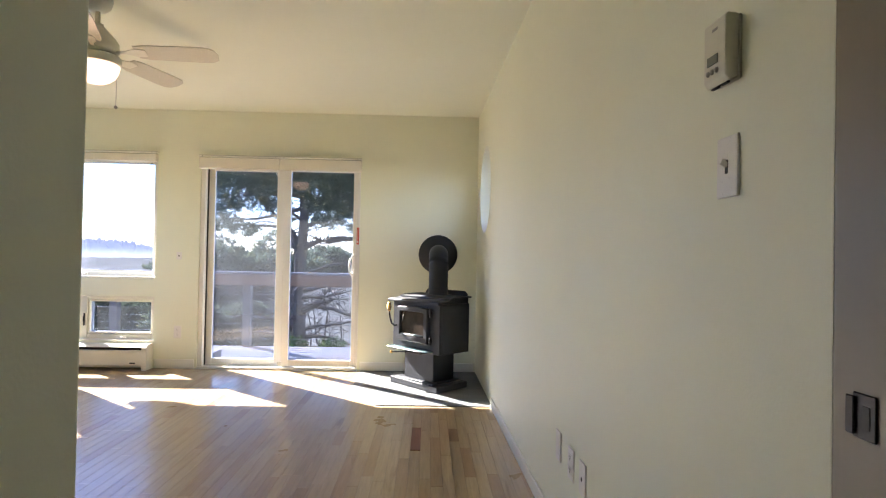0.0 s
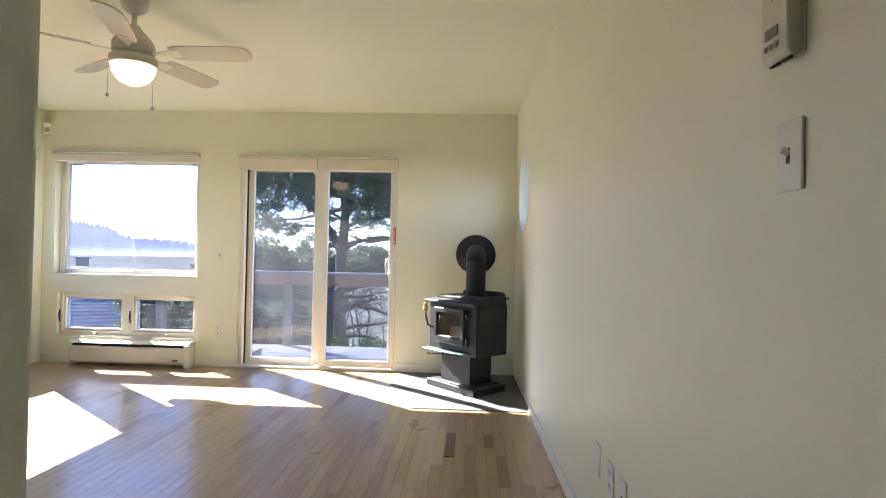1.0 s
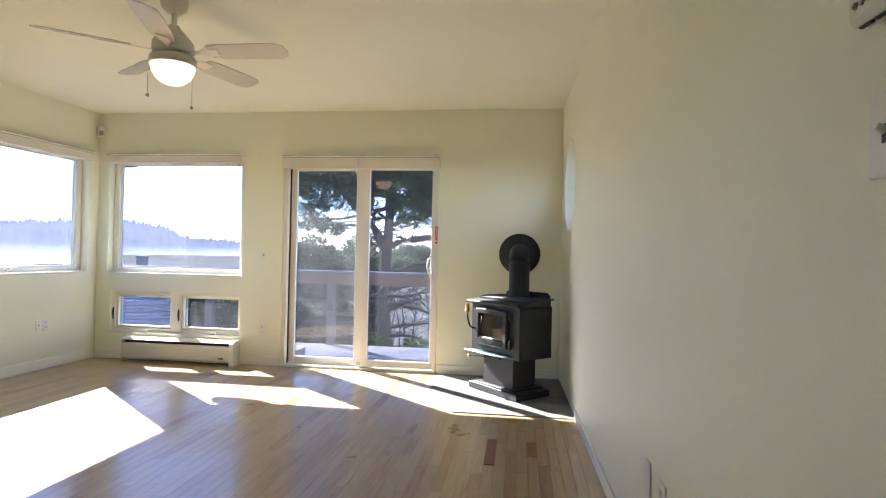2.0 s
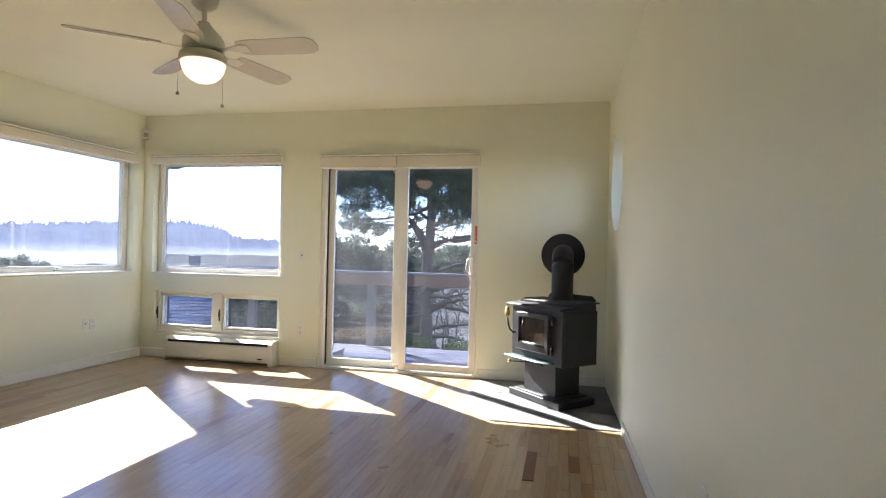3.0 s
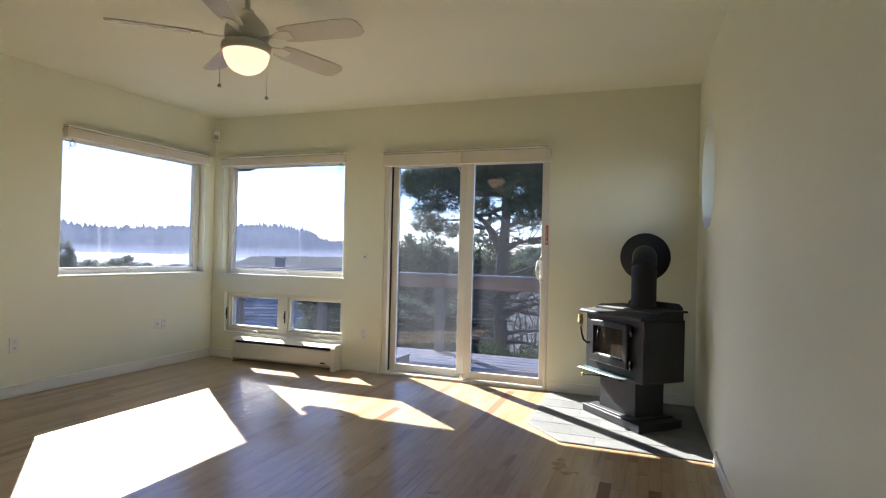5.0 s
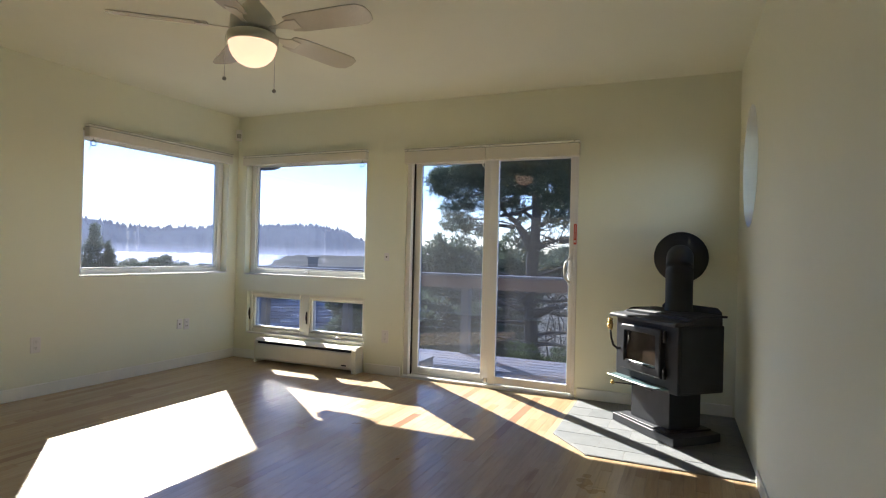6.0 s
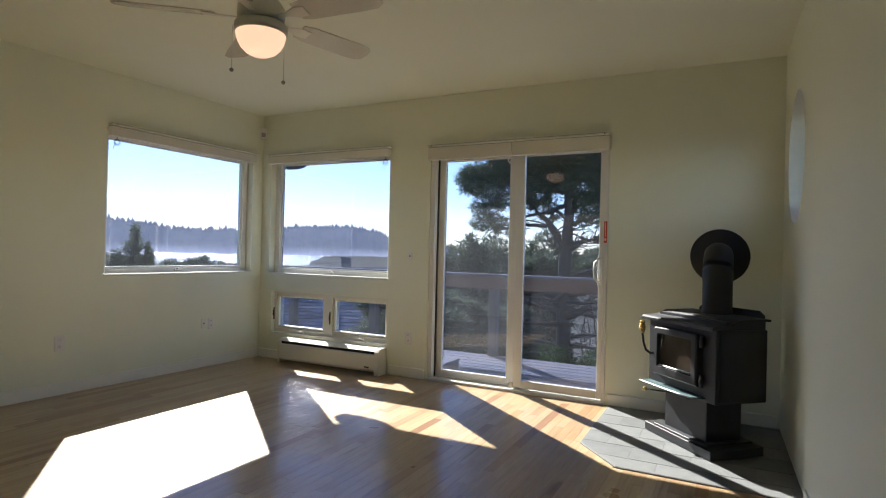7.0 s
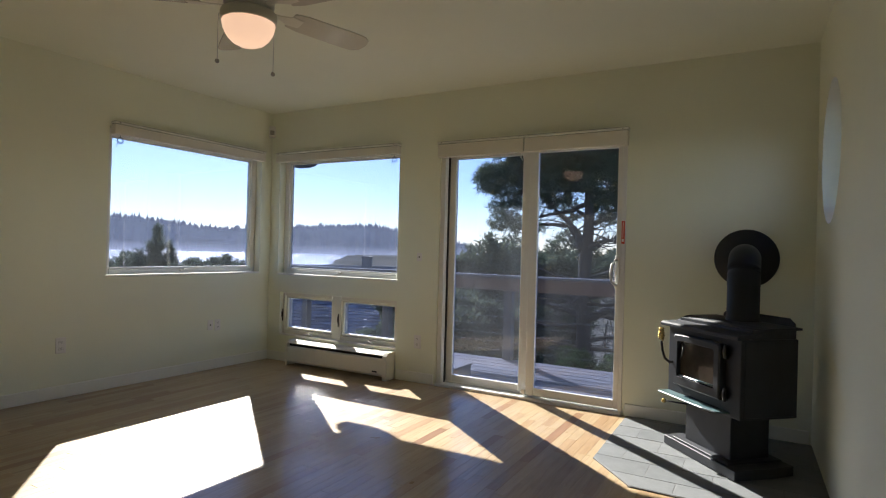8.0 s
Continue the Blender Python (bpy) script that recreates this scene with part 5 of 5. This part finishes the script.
# lower pines on the slope beyond, with bare stems
for i, (az, r, w, topz) in enumerate([(15.2, 26, 1.6, 0.95), (13.4, 25, 1.3, 1.15), (11.6, 26, 1.5, 1.3), (9.4, 27, 1.7, 1.4), (17.4, 27, 1.5, 1.3)]):
    x, y = by_bearing(az, r)
    z = topz - 1.85 * 0.85
    shrub((x, y, z), w, w, 0.85, "shore pine with a bare trunk on the slope", 60 + i, M_SHRUB, 3600, 0.24, "shore_pine", 10, land(x, y) - z - 0.2, 2)
# bearing, distance, half-width, top height
for i, (az, r, w, topz) in enumerate([(25.8, 15.5, 0.8, 0.95), (23.0, 15.0, 1.4, 1.62), (20.2, 16.0, 1.6, 1.8), (17.6, 15.0, 0.9, 1.3),
                                      (24.5, 12.0, 1.2, 0.35), (21.0, 12.5, 0.9, 0.1), (28.5, 13.0, 1.2, 0.3), (32.5, 17.0, 1.3, -0.7)]):
    x, y = by_bearing(az, r)
    rz = (topz + 2.6) / 1.9 if i < 4 else 1.0
    shrub((x, y, topz - 1.85 * rz), w, w * 0.8, rz, "dense dark green shore pine shrub", 40 + i, M_SHRUB, 4800, 0.18)
for i, (az, r, w, topz) in enumerate([(13.2, 9.6, 0.6, -0.35), (15.6, 9.8, 0.4, -0.6)]):
    x, y = by_bearing(az, r)
    shrub((x, y, topz - 1.3), w, 0.5, 0.7, "bright green leafy bush below the deck", 70 + i, M_BRIGHT, 900, 0.09)
for i, (az, r, w, topz) in enumerate([(58.0, 21, 1.1, 0.75), (54.6, 22, 0.8, 0.62), (51.6, 24, 0.8, 0.68), (49.6, 25, 0.8, 0.8), (61.5, 20, 1.3, 0.75), (56.3, 21, 0.8, 0.9), (47.6, 26, 0.6, 0.5), (36.0, 15, 1.2, -1.2), (40, 13, 1.2, -1.9), (33.5, 13.5, 1.2, -1.3)]):
    x, y = by_bearing(az, r)
    shrub((x, y, topz - 2.6), w, w, 1.4, "low dark shore pine shrub on the bank", 80 + i, M_SHRUB, 2200, 0.18)
x, y = by_bearing(55.2, 20)
rng = random.Random(4)
sap_l, sap_c = [], []
ux, uy = math.cos(radians(55.2)), math.sin(radians(55.2))        # along the bank, across the bearing
for u, top_z, foot_z, wide in ((0.0, 1.72, -1.4, 0.5), (0.42, 1.15, -0.6, 0.22), (-0.45, 0.95, -1.2, 0.36), (-0.85, 0.72, -1.2, 0.38), (-1.25, 0.6, -1.3, 0.4), (-1.7, 0.52, -1.3, 0.42), (0.8, 0.42, -1.3, 0.36)):
    bx, by = u * ux, u * uy
    n = max(4, int((top_z - foot_z) / 0.14))
    sap_l.append(((0, 0, foot_z - 0.6), (bx, by, top_z - 0.1), 0.035))
    for k in range(n):
        f = k / n
        z = foot_z + (top_z - foot_z) * f
        rr = wide * (1 - f) ** 0.8 + 0.03
        for q in range(5 if f < 0.8 else 2):
            a = rng.uniform(0, 6.28)
            e = (bx + rr * math.cos(a), by + rr * math.sin(a), z + 0.3 * rr)
            sap_l.append(((bx, by, z - 0.1), e, 0.014))
            sap_c.append((e[0], e[1], e[2], 0.1, 0.1, 0.15))
        sap_c.append((bx, by, z, 0.07 + rr * 0.3, 0.07 + rr * 0.3, 0.14))
pine("young_pine", (x, y, 0), "young bushy pine with upright shoots on the bank", sap_l, sap_c, [(0, 0, -6.5, 0.1), (0, 0, -1, 0.06), (0, 0, 1.3, 0.025), (0, 0, 1.68, 0.01)], 21, 700, 0.12, 8, 0)

# ---- hearth ----
H = [(-0.468, YF - 0.0135), (-0.455, 4.565), (-0.205, 4.275), (XR + 0.03, 4.268), (XR + 0.012, YF - 0.0135)]
bm = bmesh.new()
prism(bm, H, "z", -0.01, 0.0065)
hearth = tagged(obj("hearth", bm, M_GROUT), "grey slate tile hearth in the corner under the stove", "hearth", kind="structure")


def clip_poly(poly, keep):
    """Cuts a convex polygon by the half planes of the convex hearth outline."""
    n = len(keep)
    for i in range(n):
        a, b = keep[i], keep[(i + 1) % n]
        out = []
        for k in range(len(poly)):
            p, q = poly[k], poly[(k + 1) % len(poly)]
            sp = (b[0] - a[0]) * (p[1] - a[1]) - (b[1] - a[1]) * (p[0] - a[0])
            sq = (b[0] - a[0]) * (q[1] - a[1]) - (b[1] - a[1]) * (q[0] - a[0])
            if sp >= 0:
                out.append(p)
            if sp * sq < 0:
                t = sp / (sp - sq)
                out.append((p[0] + (q[0] - p[0]) * t, p[1] + (q[1] - p[1]) * t))
        poly = out
        if len(poly) < 3:
            return []
    return poly


cx, cy = 0.08, 4.9
inset = [(cx + (x - cx) * 0.992, cy + (y - cy) * 0.992) for x, y in H]
TW, TD, G = 0.305, 0.205, 0.005
for j in range(7):
    for i in range(5):
        x = -0.62 + i * TW + (j % 2) * TW / 2
        y = 4.225 + j * TD
        q = clip_poly([(x, y), (x + TW - G, y), (x + TW - G, y + TD - G), (x, y + TD - G)], inset)
        area = 0.5 * abs(sum(q[k][0] * q[(k + 1) % len(q)][1] - q[(k + 1) % len(q)][0] * q[k][1] for k in range(len(q)))) if q else 0
        if area > 0.0015:
            bm = bmesh.new()
            prism(bm, q, "z", 0.002, 0.0078 + 0.0004 * ((i * 7 + j * 3) % 3), 0.0006)
            part("tile", bm, M_SLATE, hearth)

# ---- deck boards ----
for k in range(11):
    y = YF + WT + 0.012 + k * 0.142
    bm = bmesh.new()
    box(bm, -6.2, 2.6, y, y + 0.135, DZ - 0.035, DZ, 0.004)
    part("deck_board", bm, M_DECK, deck)

# ---- hardwood floor ----
bm = bmesh.new()
box(bm, XL - 0.15, XR + 0.12, -1.8, YF, -0.2, -0.0045)
floor = tagged(obj("floor", bm, M_SUBFLOOR), "narrow maple strip floor with mixed pale and brown boards", "floor", kind="structure")
rng = random.Random(11)
BW = 0.0572
cells, near_made = {}, 0
RED = (0.098, 3.34, 3.755)
verts, faces = [], []


def board_mesh(w, ln):
    key = (round(w, 4), round(ln, 2))
    if key not in cells:
        bm = bmesh.new()
        c = 0.0006
        lo = [(0, 0), (w, 0), (w, ln), (0, ln)]
        hi = [(c, c), (w - c, c), (w - c, ln - c), (c, ln - c)]
        a = [bm.verts.new((*p, -0.006)) for p in lo]
        b = [bm.verts.new((*p, -0.0009)) for p in lo]
        d = [bm.verts.new((*p, 0.0)) for p in hi]
        for r0, r1 in ((a, b), (b, d)):
            for i in range(4):
                bm.faces.new((r0[i], r0[(i + 1) % 4], r1[(i + 1) % 4], r1[i]))
        bm.faces.new(d)
        me = bpy.data.meshes.new("floor_board")
        bm.to_mesh(me)
        bm.free()
        me.materials.append(M_BOARD)
        cells[key] = me
    return cells[key]


xs = XL - 0.1442
row = 0
while xs < XR + 0.1:
    w = BW - 0.0004
    y = -1.8 + rng.uniform(-0.6, 0.0) if xs > -0.25 else 0.75 - rng.uniform(0.0, 0.6)
    y_lo = -1.8 if xs > -0.25 else 0.75
    while y < YF - 0.003:
        ln = round(rng.choice((0.25, 0.35, 0.45, 0.55, 0.7, 0.85, 1.0, 1.2)) * rng.uniform(0.9, 1.1), 2)
        a, b = max(y, y_lo), min(y + ln - 0.0009, YF - 0.003)
        y += ln
        if abs(xs + w / 2 - RED[0]) < BW / 2:               # one short dark red board by the hearth
            if a < RED[1] < b:
                b = RED[1] - 0.0009
                y = RED[1]
            elif abs(a - RED[1]) < 0.002:
                b, y = RED[2] - 0.0009, RED[2]
        if b - a < 0.02:
            continue
        x_in, y_end = xs + w / 2, b
        if x_in > -0.47 and a > 4.26:
            continue
        if x_in > -0.47 and b > 4.26:                       # boards stop at the hearth
            b = 4.275 if x_in > -0.2 else 4.61 - (x_in + 0.455) * 1.16
            if b - a < 0.02:
                continue
        near = x_in > -1.75 and 1.5 < (a + b) / 2 < 5.3 and near_made < 300
        if near:
            ob = new("floor_board", board_mesh(w, b - a))
            ob.location = (xs, a, 0)
            ob.parent = floor
            if abs(x_in - RED[0]) < BW / 2 and abs(a - RED[1]) < 0.002:
                ob.data = ob.data.copy()
                ob.data.materials[0] = M_BOARD_RED
                tagged(ob, "short dark red-brown board")
            near_made += 1
        else:
            c, n = 0.0006, len(verts)
            for ins, z in ((0, -0.006), (0, -0.0009), (c, 0.0)):
                verts.extend([(xs + ins, a + ins, z), (xs + w - ins, a + ins, z), (xs + w - ins, b - ins, z), (xs + ins, b - ins, z)])
            for o in (0, 4):
                for i in range(4):
                    faces.append((n + o + i, n + o + (i + 1) % 4, n + o + 4 + (i + 1) % 4, n + o + 4 + i))
            faces.append((n + 8, n + 9, n + 10, n + 11))
    xs += BW
    row += 1
me = bpy.data.meshes.new("floor_boards_rest")
me.from_pydata(verts, [], faces)
me.materials.append(M_BOARD_REST)
rest = new("floor_boards_rest", me)
rest.parent = floor
tagged(rest, kind="stuff")
